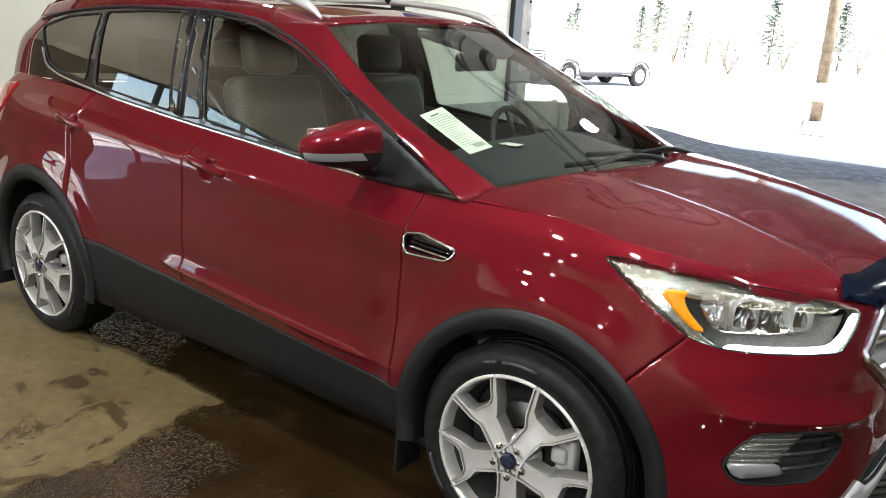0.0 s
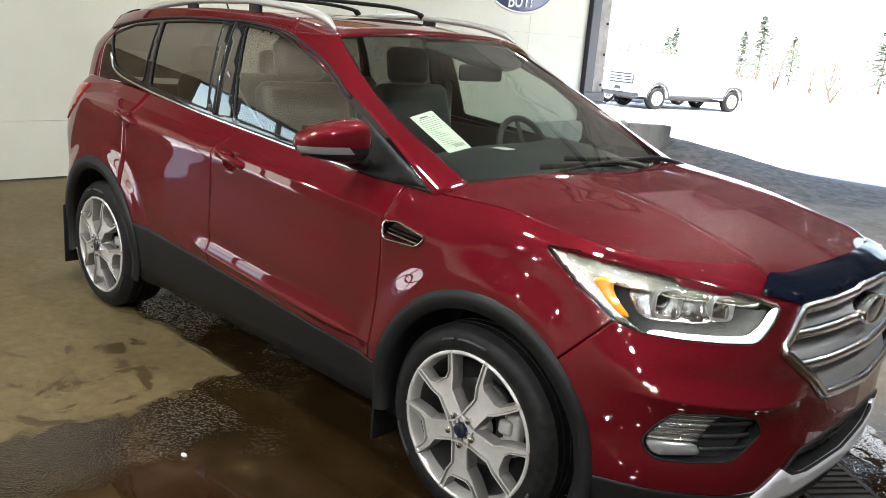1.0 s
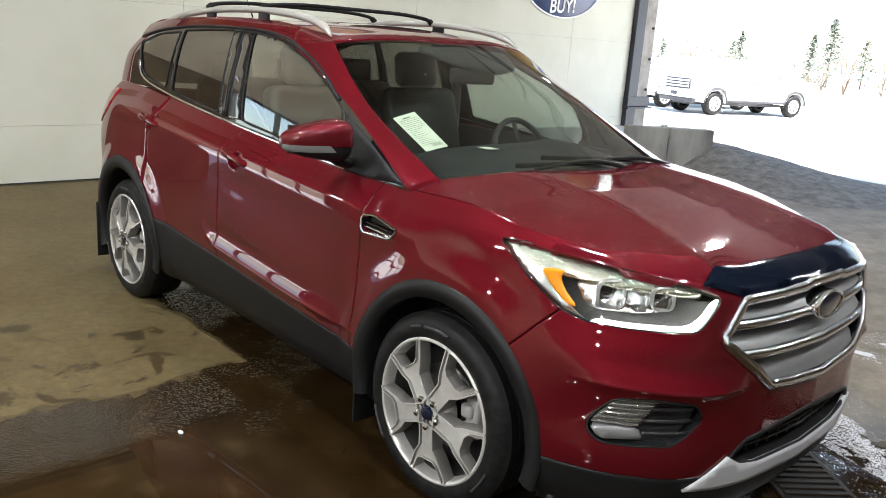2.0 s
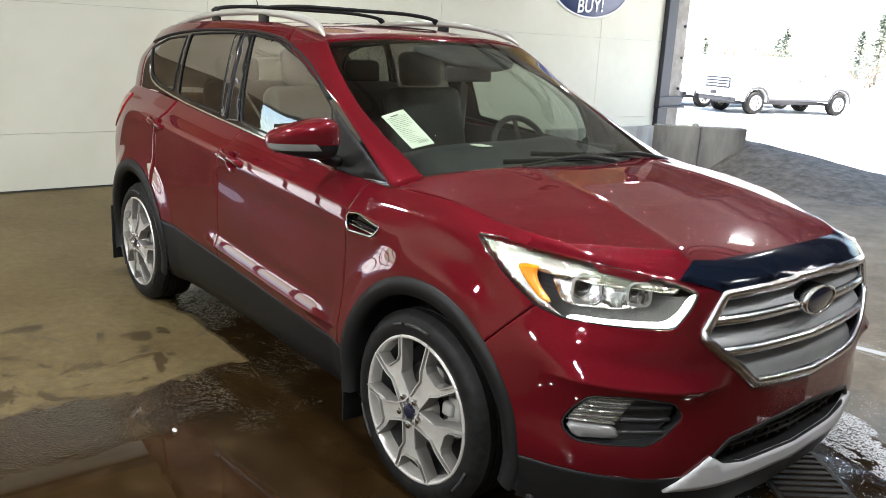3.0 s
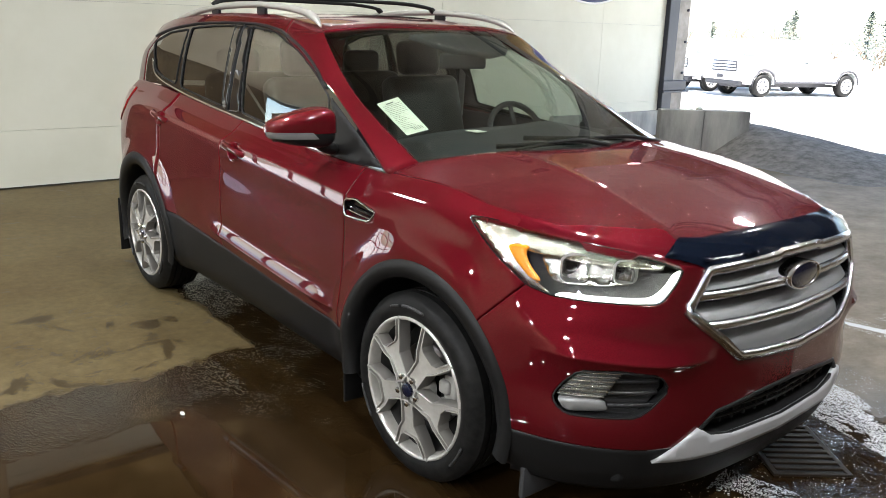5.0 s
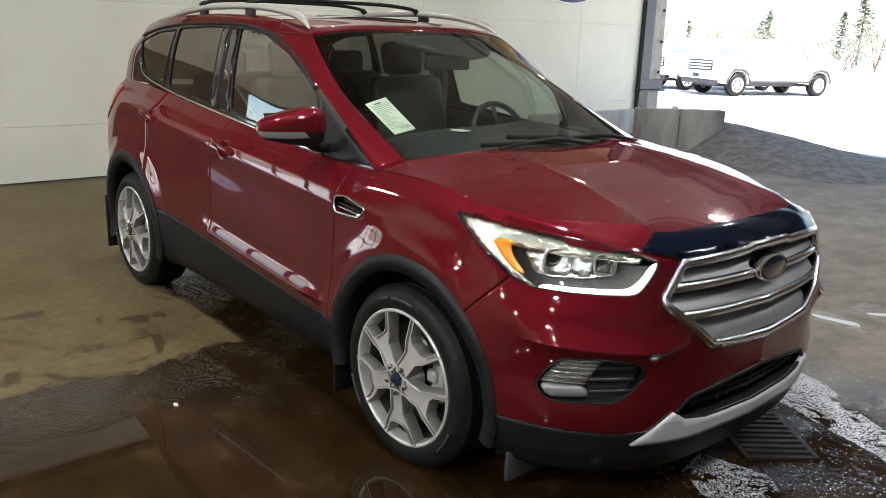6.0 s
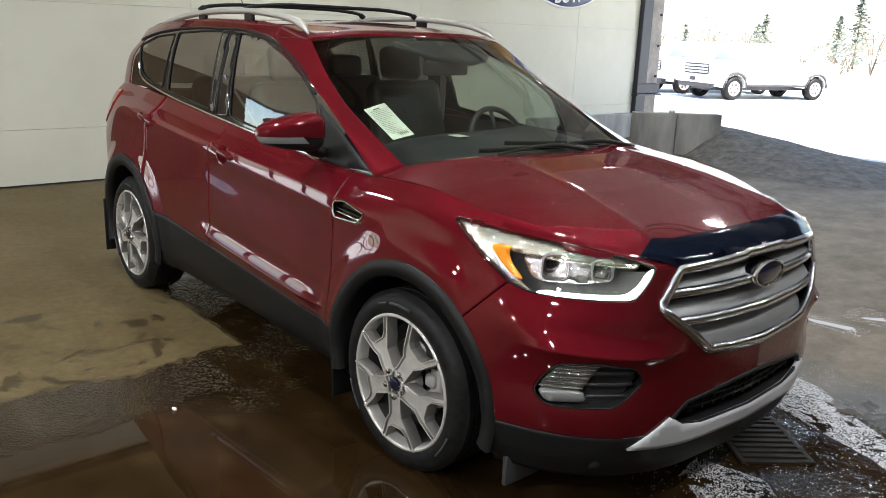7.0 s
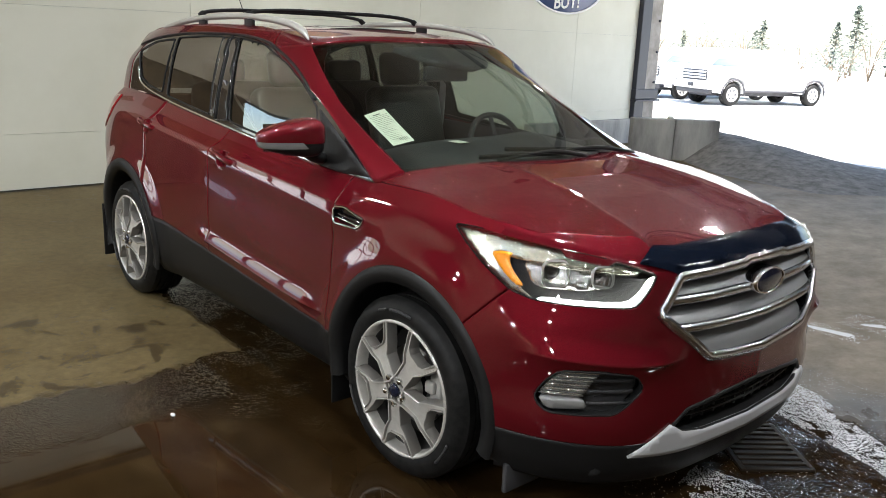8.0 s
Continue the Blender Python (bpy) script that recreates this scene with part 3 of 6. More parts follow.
def hole(*outlines):
    """A test that is true off the outlines, on both sides of the car, and a way to lay rim vertices on them."""
    sets = [(*frame_of(o), flat(chaikin([Vector(p) for p in o], 1), frame_of(o))) for o in outlines]

    def keep(c):
        c = Vector((c.x, -abs(c.y), c.z))
        for mid, n, u, v, poly in sets:
            d = c - mid
            if abs(d.dot(n)) < 0.12 and within(poly, d.dot(u), d.dot(v)):
                return False
        return True

    def snap(vert, border=False):
        s = -1 if vert.co.y > 0 else 1
        c = Vector((vert.co.x, s * vert.co.y, vert.co.z))
        for mid, n, u, v, poly in sets:
            d = c - mid
            if abs(d.dot(n)) > 0.12:
                continue
            a, b = d.dot(u), d.dot(v)
            if border and not within(poly, a, b):
                continue
            best = None
            for (x0, y0), (x1, y1) in zip(poly, poly[1:] + poly[:1]):
                ex, ey = x1 - x0, y1 - y0
                t = min(1.0, max(0.0, ((a - x0) * ex + (b - y0) * ey) / max(ex * ex + ey * ey, 1e-12)))
                q = (x0 + t * ex, y0 + t * ey)
                r = math.hypot(q[0] - a, q[1] - b)
                if best is None or r < best[0]:
                    best = (r, q)
            if best[0] < 0.022:
                c += u * (best[1][0] - a) + v * (best[1][1] - b)
                vert.co = (c.x, s * c.y, c.z)
                return
    keep.snap = snap
    return keep


def chaikin(pts, rounds):
    for _ in range(rounds):
        out = []
        for a, b in zip(pts, pts[1:] + pts[:1]):
            a, b = Vector(a), Vector(b)
            f = min(0.22, 0.013 / max((b - a).length, 1e-6))
            out += [a.lerp(b, f), b.lerp(a, f)]
        pts = out
    return pts


def lower_skin(us, vs):
    """The lower body, tucked under its door line, flared at the foot of the doors and over the wheels."""
    pts = loft(LOWER, us, vs)
    x, z = pts[..., 0], pts[..., 2]
    side = np.clip((pts[..., 1] - 0.6) / 0.15, 0, 1)
    vv = np.asarray(vs)[:, None]
    def band(v0, v1, fall, fade, mask):
        """Lay the strip between two heights at an even lean, with a sharp edge at v1, eased out by fade."""
        a, b = (loft(LOWER, us, [v]) for v in (v0, v1))
        lean = a[..., 1] - fall * (z - a[..., 2])
        last = a[..., 1] - fall * (b[..., 2] - a[..., 2]) - b[..., 1]
        inside = (vv - v0) * (vv - v1) <= 0
        after = np.clip((fade - vv) / (fade - v1), 0, 1) * ((vv - v1) * (fade - v1) > 0)
        return side * mask * (np.where(inside, lean - pts[..., 1], 0) + last * after)
    # a band over the line at handle height, a hollow below it, and a short flare at the foot of the doors
    line = np.clip((x + 1.75) / 0.35, 0.25, 1) * np.clip((x + 3.05) / 0.5, 0, 1) * np.clip((-0.22 - x) / 0.25, 0, 1)
    foot = np.clip((x + 1.74) / 0.14, 0, 1) * np.clip((-0.42 - x) / 0.25, 0, 1)
    pts[..., 1] += band(5.0, 5.42, 0.17, 6.3, line) + side * foot * (0.017 * np.exp(-np.abs(vv - 2.74) / 0.24) - 0.007 * np.exp(-((vv - 3.3) / 0.22) ** 2)) - side * line * 0.005 * np.exp(-((vv - 4.5) / 0.25) ** 2)
    # the nose: an edge running from the grille's corner over the fog lamp, hollowed above it
    nose = np.clip((x - 0.50) / 0.12, 0, 1) * np.clip((pts[..., 1] - 0.40) / 0.1, 0, 1)
    push = nose * (0.020 * np.exp(-np.abs(vv - 3.84) / 0.20) - 0.010 * np.exp(-((vv - 4.3) / 0.30) ** 2))
    pts[..., 0] += 0.75 * push
    pts[..., 1] += 0.65 * push
    for axle, z0 in ((0.015, 0.36), (-2.69, 0.37)):
        d = np.hypot(x - axle, z - z0)
        k = np.clip((0.585 - d) / 0.13, 0, 1) * np.clip((0.52 - x) / 0.25, 0, 1)
        pts[..., 1] += side * 0.020 * k * k * (3 - 2 * k)
    return pts


def hull():
    """The car's outer skin in one piece, to lay pieces on."""
    from mathutils.bvhtree import BVHTree
    vs, fs = [], []

    def add(pts):
        for s in (1, -1):
            k = len(vs)
            rows, cols = len(pts), len(pts[0])
            vs.extend([(p[0], s * p[1], p[2]) for r in pts for p in r])
            fs.extend([(k + j * cols + i, k + j * cols + i + 1, k + (j + 1) * cols + i + 1, k + (j + 1) * cols + i) for j in range(rows - 1) for i in range(cols - 1)])
    add(lower_skin(np.linspace(0, 12, 240), np.linspace(0, 7, 110)))
    add(loft(CABIN_ROWS, np.linspace(0, 9, 120), np.linspace(0, 3, 40)))
    add(hood_points())
    return BVHTree.FromPolygons(vs, fs)


def spread(outline, offset, grid, rounds, side):
    """Points on the skin inside an outline, and the triangles between them."""
    from mathutils.geometry import delaunay_2d_cdt
    mid, n, u, v = frame_of(outline)
    rim = [((p - mid).dot(u), (p - mid).dot(v)) for p in chaikin([Vector(p) for p in outline], rounds)]
    dense = []
    for a, b in zip(rim, rim[1:] + rim[:1]):
        k = max(1, int(math.hypot(b[0] - a[0], b[1] - a[1]) / grid))
        dense += [(a[0] + (b[0] - a[0]) * i / k, a[1] + (b[1] - a[1]) * i / k) for i in range(k)]
    xs, ys = [p[0] for p in dense], [p[1] for p in dense]
    inner = []
    for x in np.arange(min(xs) + grid / 2, max(xs), grid):
        for y in np.arange(min(ys) + grid / 2, max(ys), grid):
            if within(dense, x, y) and min((x - a) ** 2 + (y - b) ** 2 for a, b in dense) > (0.45 * grid) ** 2:
                inner.append((x, y))
    m = len(dense)
    got = delaunay_2d_cdt([Vector(p) for p in dense + inner], [(i, (i + 1) % m) for i in range(m)], [], 1, 1e-6)
    out = []
    for p in got[0]:
        base = mid + u * p.x + v * p.y
        hit, hn, _, _ = SKIN.ray_cast(base + n * 0.25, -n, 0.5)
        if hit is None:
            hit, hn = base, n
        if hn.dot(n) < 0:
            hn = -hn
        q = hit + hn * offset
        out.append((Vector((q.x, side * q.y, q.z)), Vector((hn.x, side * hn.y, hn.z))))
    return out, [f for f in got[2] if len(f) == 3]


def patch_bm(outline, offset=0.003, thick=0.004, grid=0.03, rounds=1, side=1, bm=None):
    """A piece of given thickness that follows the skin. side -1: the same on the car's left."""
    bm = bm or bmesh.new()
    pts, faces = spread(outline, offset, grid, rounds, side)
    top = [bm.verts.new(p) for p, _ in pts]
    tris = []
    for f in faces:
        try:
            tris.append(bm.faces.new([top[i] for i in f]))
        except ValueError:
            pass
    if thick:
        rim = [e for e in bm.edges if e.is_boundary and e.verts[0] in set(top)]
        norm = {tuple(np.round(p, 6)): n for p, n in pts}
        made = bmesh.ops.extrude_edge_only(bm, edges=rim)["geom"]
        for v in made:
            if isinstance(v, bmesh.types.BMVert):
                v.co -= norm[tuple(np.round(v.co, 6))] * thick
    return bm


def on_skin(path, offset=0.0, side=1):
    out = []
    for p in path:
        hit, n, _, _ = SKIN.find_nearest(Vector(p))
        if n.dot(hit - Vector((-1.4, 0, 0.7))) < 0:
            n = -n
        q = hit + n * offset
        out.append((q.x, side * q.y, q.z))
    return out


def smooth_path(points, steps=8, closed=False):
    pts = list(points) + ([points[0]] if closed else [])
    at = np.linspace(0, len(pts) - 1, (len(pts) - 1) * steps + 1)
    out = [tuple(p) for p in pchip(np.array(pts, float), at)]
    return out[:-1] if closed else out


def finer(outline, step=0.02, closed=True):
    out = []
    pts = [Vector(p) for p in outline]
    for a, b in zip(pts, pts[1:] + (pts[:1] if closed else [])):
        k = max(1, int((b - a).length / step))
        out += [a.lerp(b, i / k) for i in range(k)]
    return out if closed else out + [pts[-1]]


def rim_bm(outline, radius, offset=0.0, rounds=1, side=1, step=0.015, flat_=1.0):
    """A bead along a closed outline on the skin."""
    return tube(on_skin(finer(chaikin([Vector(p) for p in outline], rounds), step), offset, side), radius, 6, closed=True, flat=flat_)



def hood_points():
    us = np.linspace(6.42, 12, 90)
    edge = pchip(BELT, us)
    lip = pchip(SHOULDER, us)
    front = np.clip((us - 8.0) / 0.6, 0, 1)[:, None]
    edge_out = edge * (1 - front * 0.9) + lip * front * 0.9
    centre_x = np.interp(edge[:, 0], [-0.34, -0.2, 0.2, 0.6, 0.82], [-0.08, 0.02, 0.30, 0.655, 0.838])
    centre_z = np.interp(centre_x, [-0.10, 0.02, 0.22, 0.42, 0.615, 0.765, 0.845], [1.134, 1.130, 1.110, 1.076, 1.028, 0.987, 0.957])
    rows = []
    for t in np.linspace(0, 1, 110):
        y = edge[:, 1] * (1 - t)
        x = edge[:, 0] * (1 - t) + centre_x * t
        # flanks fall from a sharp line on either side of a gently crowned middle
        line = 0.36 + 0.10 * np.clip((x + 0.1) / 0.85, 0, 1.1) ** 1.7
        at = np.clip(1 - line / np.maximum(edge[:, 1], 1e-3), 0.02, 0.6)
        high = edge[:, 2] + (centre_z - edge[:, 2]) * 0.95
        low = np.clip(t / at, 0, 1)
        mid = np.clip((t - at) / (1 - at), 0, 1)
        creased = np.where(t < at, edge[:, 2] + (high - edge[:, 2]) * (1.45 * low - 0.45 * low ** 2), high + (centre_z - high) * (1 - (1 - mid) ** 2))
        creased = creased + 0.0055 * np.exp(-np.abs(t - at) * edge[:, 1] / 0.028)
        rise = 1 - (1 - t) ** 2.4
        smooth = edge[:, 2] * (1 - rise) + centre_z * rise
        k = np.clip((0.86 - x) / 0.22, 0, 1) * np.clip((edge[:, 1] - 0.42) / 0.12, 0, 1)
        rows.append(np.stack([x, y, smooth * (1 - k) + creased * k], 1))
    # the rear rim sweeps up to the foot of the pillars and the glass
    foot = pchip(CAB_LOW, np.linspace(6.05, 9, 300))
    for row in rows:
        q = foot[int(np.argmin(np.abs(foot[:, 1] - row[0, 1])))]
        side = np.clip((row[0, 1] - 0.22) / 0.25, 0, 1)
        shift = np.array((q[0] + 0.006 - row[0, 0], 0, q[2] + 0.003 - row[0, 2])) * side * side * (3 - 2 * side)
        row[:16] += shift * ((1 - np.arange(16) / 16.0) ** 2)[:, None]
    rows.insert(0, edge_out)
    return np.array(rows)


SKIN = hull()

def side_width(x, row=None):
    r = np.array((row or RIDGE)[3:12])
    return float(np.interp(x, r[:, 0], r[:, 1]))


def off_arch(radius, extra=None):
    def keep(c):
        return (extra is None or extra(c)) and (min(math.hypot(c.x - FRONT_AXLE, c.z - 0.36), math.hypot(c.x - REAR_AXLE, c.z - 0.37)) > radius or abs(c.y) < 0.6)
    return keep


def body_panel(name, u0, u1, v0, v1, nu, nv, material, sides=(-1, 1), label="", arch=0.43, gap=0.004, flange=0.022, cut=None):
    us, vs = np.linspace(u0, u1, nu), np.linspace(v0, v1, nv)
    pts = lower_skin(us, vs)
    for a, b, s in ((0, 1, 1), (-1, -2, 1)):
        if 0 < (u0 if a == 0 else u1) < 12:
            d = pts[:, b] - pts[:, a]
            pts[:, a] += d / np.linalg.norm(d, axis=1)[:, None] * gap / 2
    made = []
    if sides == "both":
        return part(name, grid_bm(pts, both=True, keep=off_arch(arch, cut), flange=flange, snap=cut and cut.snap), material, car, label)
    for s in sides:
        q = pts * (1, s, 1)
        made.append(part(name, grid_bm(q, keep=off_arch(arch, cut), flange=flange, snap=cut and cut.snap), material, car, label))
    return made


HEAD_CUT = HEADLIGHT
JOINT_A, JOINT_B = Vector((0.315, 0, 0.690)), Vector((0.440, 0, 0.835))    # the gap from the arch up to the headlight


def beyond(cut, ahead):
    """The part of a panel ahead of the joint, or behind it."""
    along = (JOINT_B - JOINT_A).normalized()
    across = Vector((along.z, 0, -along.x))

    def off(p):
        return (Vector((p.x, 0, p.z)) - JOINT_A).dot(across)

    def keep(c):
        return cut(c) and (off(c) > 0) == ahead

    def snap(vert, border=False):
        d = off(vert.co)
        if abs(d) < 0.016 and not border and abs(vert.co.y) > 0.6:
            d -= 0.0018 if ahead else -0.0018
            vert.co -= across * d
            return
        cut.snap(vert, border)
    keep.snap = snap
    return keep


FOG_CUT = FOG
NOSE_CUT = hole(HEAD_CUT, FOG_CUT, mirrored(GRILLE_HALF), mirrored(INTAKE_HALF))
DOOR_CUT = hole(*[oval(h, 0.051, 0.039, -5) for h in HANDLES], VENT)
body_panel("quarter_panel", 2.2, 4.35, 2.0, 7.0, 60, 56, PAINT)
body_panel("rear_door", 4.35, 5.03, 2.0, 7.0, 90, 90, PAINT, cut=DOOR_CUT)
body_panel("front_door", 5.03, 6.13, 2.0, 7.0, 110, 90, PAINT, cut=DOOR_CUT)
body_panel("front_fender", 6.13, 8.95, 2.0, 7.0, 170, 90, PAINT, cut=beyond(hole(HEAD_CUT, VENT), False))
body_panel("tailgate", 0, 2.2, 2.0, 7.0, 24, 24, PAINT, "both")
body_panel("front_bumper", 7.7, 12, 1.62, 6.12, 190, 130, PAINT, "both", cut=beyond(NOSE_CUT, True), flange=0.005)
body_panel("lower_air_dam", 8.15, 12, 0, 1.62, 50, 14, PLASTIC, "both")
body_panel("sill_cladding", 3.6, 7.9, 0, 2.0, 120, 16, PLASTIC, arch=0.40)
body_panel("rear_bumper_skirt", 0, 3.6, 0, 2.0, 40, 14, PLASTIC, "both")


def hood():
    """From the cowl to the nose, wrapped down to the headlight tops."""
    return part("hood", grid_bm(hood_points(), both=True, keep=hole(HEAD_CUT), flange=0.008, snap=hole(HEAD_CUT).snap), WET_PAINT, car, "red bonnet beaded with water")


hood()



def cabin_panel(name, u0, u1, v0, v1, nu, nv, material, sides=(-1, 1), label="", flange=0.012, inset=0.0):
    us, vs = np.linspace(u0, u1, nu), np.linspace(v0, v1, nv)
    pts = loft(CABIN_ROWS, us, vs)
    if inset:
        pts = pts * (1, 1 - inset, 1)
    if sides == "both":
        return part(name, grid_bm(pts, both=True, flange=flange), material, car, label)
    return [part(name, grid_bm(pts * (1, s, 1), flange=flange), material, car, label) for s in sides]


cabin_panel("windscreen", 7.0, 9, 0.0, 1.93, 50, 36, CLEAR, "both", "rain-beaded windscreen", 0)
cabin_panel("a_pillar", 6.0, 7.0, 0.0, 2.2, 16, 40, PAINT)
cabin_panel("roof_side", 2.2, 6.0, 2.0, 3.0, 60, 10, PAINT)
cabin_panel("roof_header", 6.0, 9, 2.0, 3.0, 40, 8, WET_PAINT, "both")
cabin_panel("d_pillar", 1.5, 2.58, 0.0, 2.0, 20, 30, PAINT)
cabin_panel("rear_window", 0, 1.5, 0.15, 2.0, 20, 20, TINTED, "both", "", 0)
cabin_panel("rear_spoiler", 0, 2.2, 2.0, 3.0, 20, 8, PAINT, "both")


def roof():
    us = np.linspace(0, 9, 90)
    rim = pchip(ROOF_RIM, us)
    cx = np.interp(rim[:, 0], [-3.24, -2.65, -1.85, -1.42, -1.08], [-3.22, -2.65, -1.85, -1.42, -1.09])
    cz = np.interp(cx, [-3.24, -2.65, -1.85, -1.42, -1.08], [1.600, 1.630, 1.642, 1.628, 1.598])
    rows = [np.stack([rim[:, 0] * (1 - t) + cx * t, rim[:, 1] * (1 - t), rim[:, 2] + (cz - rim[:, 2]) * (1 - (1 - t) ** 2)], 1) for t in np.linspace(0, 1, 16)]
    return part("roof", grid_bm(np.array(rows), both=True), WET_PAINT, car, "red roof beaded with water")


roof()
pane_rows = []
for t in np.linspace(-1, 1, 25):
    y = 0.46 * t
    pane_rows.append([(x, y, 1.645 - 0.030 * t * t - 0.012 * ((x + 2.0) / 0.6) ** 2) for x in np.linspace(-2.62, -1.42, 31)])
part("roof_glass", grid_bm(np.array(pane_rows), flange=0.01), GLOSS_BLACK, car, "dark glass roof panel, wet")
PANE_CUT = hole(QUARTER_GLASS, REAR_GLASS, FRONT_GLASS)
for s in (-1, 1):
    pts = loft(CABIN_ROWS, np.linspace(2.6, 6.0, 170), np.linspace(-0.0, 2.02, 70)) * (1, s, 1)
    part("window_surround", grid_bm(pts, keep=PANE_CUT, flange=0.015, snap=PANE_CUT.snap), GLOSS_BLACK, car, "gloss black pillars and window frames")
    for outline, material, label in ((QUARTER_GLASS, TINTED, "dark privacy glass"), (REAR_GLASS, TINTED, "dark privacy glass"), (FRONT_GLASS, SIDE_GLASS, "wet side window")):
        part("side_window", patch_bm(outline, -0.004, 0, 0.05, 1, -s), material, car, label)
        part("window_seal", rim_bm(outline, 0.0045, 0.0, 1, -s), PLASTIC, car)


# ---- wheels ----
def arch_flare(axle, z0, r_in, r_out, a0, a1):
    """The black cladding round a wheel opening, with its lip and the liner behind."""
    bms = []
    for s in (-1, 1):
        rows = []
        for r, dy in ((r_out, 0.002), (r_out - 0.006, 0.014), (r_in + 0.03, 0.017), (r_in, 0.010), (r_in - 0.003, -0.02), (r_in, -0.10), (r_in + 0.01, -0.32)):
            row = []
            for a in np.linspace(radians(a0), radians(a1), 72):
                x = axle + r * math.cos(a)
                xo, zo = axle + (r_out + 0.004) * math.cos(a), z0 + (r_out + 0.004) * math.sin(a) * 1.02
                hit = SKIN.ray_cast(Vector((xo, -2, max(zo, 0.36))), Vector((0, 1, 0)))[0]
                w = -hit.y if hit else side_width(xo)
                row.append((x, s * (w + dy), z0 + r * math.sin(a) * 1.02))
            rows.append(row)
        part("arch_cladding", grid_bm(np.array(rows)), PLASTIC, car)


arch_flare(FRONT_AXLE, 0.355, 0.39, 0.450, -14, 192)
arch_flare(REAR_AXLE, 0.365, 0.39, 0.458, -14, 200)


MARK = mat("raised_tyre_rubber", (0.03, 0.03, 0.03), 0.5)
bumped(MARK, 160.0, 0.8, 0.004)


def spoke_bm():
    """One forked spoke, pointing up (+z), outer face towards -y."""
    half = [(0.0, 0.044), (0.06, 0.035), (0.128, 0.037), (0.160, 0.060), (0.234, 0.094), (0.246, 0.094), (0.246, 0.071), (0.236, 0.069), (0.188, 0.045), (0.178, 0.026)]
    outline = [(o, r, k > 5) for k, (r, o) in enumerate(half)] + [(-o, r, k > 5) for k, (r, o) in reversed(list(enumerate(half)))]

    def dish(r):
        return -0.018 + 0.019 * (r / 0.25) ** 2
    bm = bmesh.new()
    rings = []
    n = len(outline)
    # a sunken middle, a raised rib along the edge, then the flank
    for inset_, lift in ((0.0100, -0.003), (0.0072, -0.012), (0.0026, -0.012), (0.0004, -0.008), (-0.004, 0.034)):
        ring = []
        for o, r, inner in outline:
            oo = abs(o) + inset_ * (0.6 if inner else -1.0)
            rr = r - inset_ * 0.6 if inner and r < 0.185 else r
            ring.append(bm.verts.new((math.copysign(max(oo, 0.004), o), dish(r) + lift, rr)))
        rings.append(ring)
    top = rings[0]
    for f in ((0, 1, -2, -1), (1, 2, -3, -2), (2, 9, -10, -3), (2, 3, 8, 9), (3, 4, 7, 8), (4, 5, 6, 7), (-3, -4, -9, -10), (-4, -5, -8, -9), (-5, -6, -7, -8)):
        bm.faces.new([top[i] for i in f])
    for a, b in zip(rings, rings[1:]):
        for i in range(n):
            bm.faces.new((a[i], a[(i + 1) % n], b[(i + 1) % n], b[i]))
    bmesh.ops.recalc_face_normals(bm, faces=bm.faces[:])
    return bm


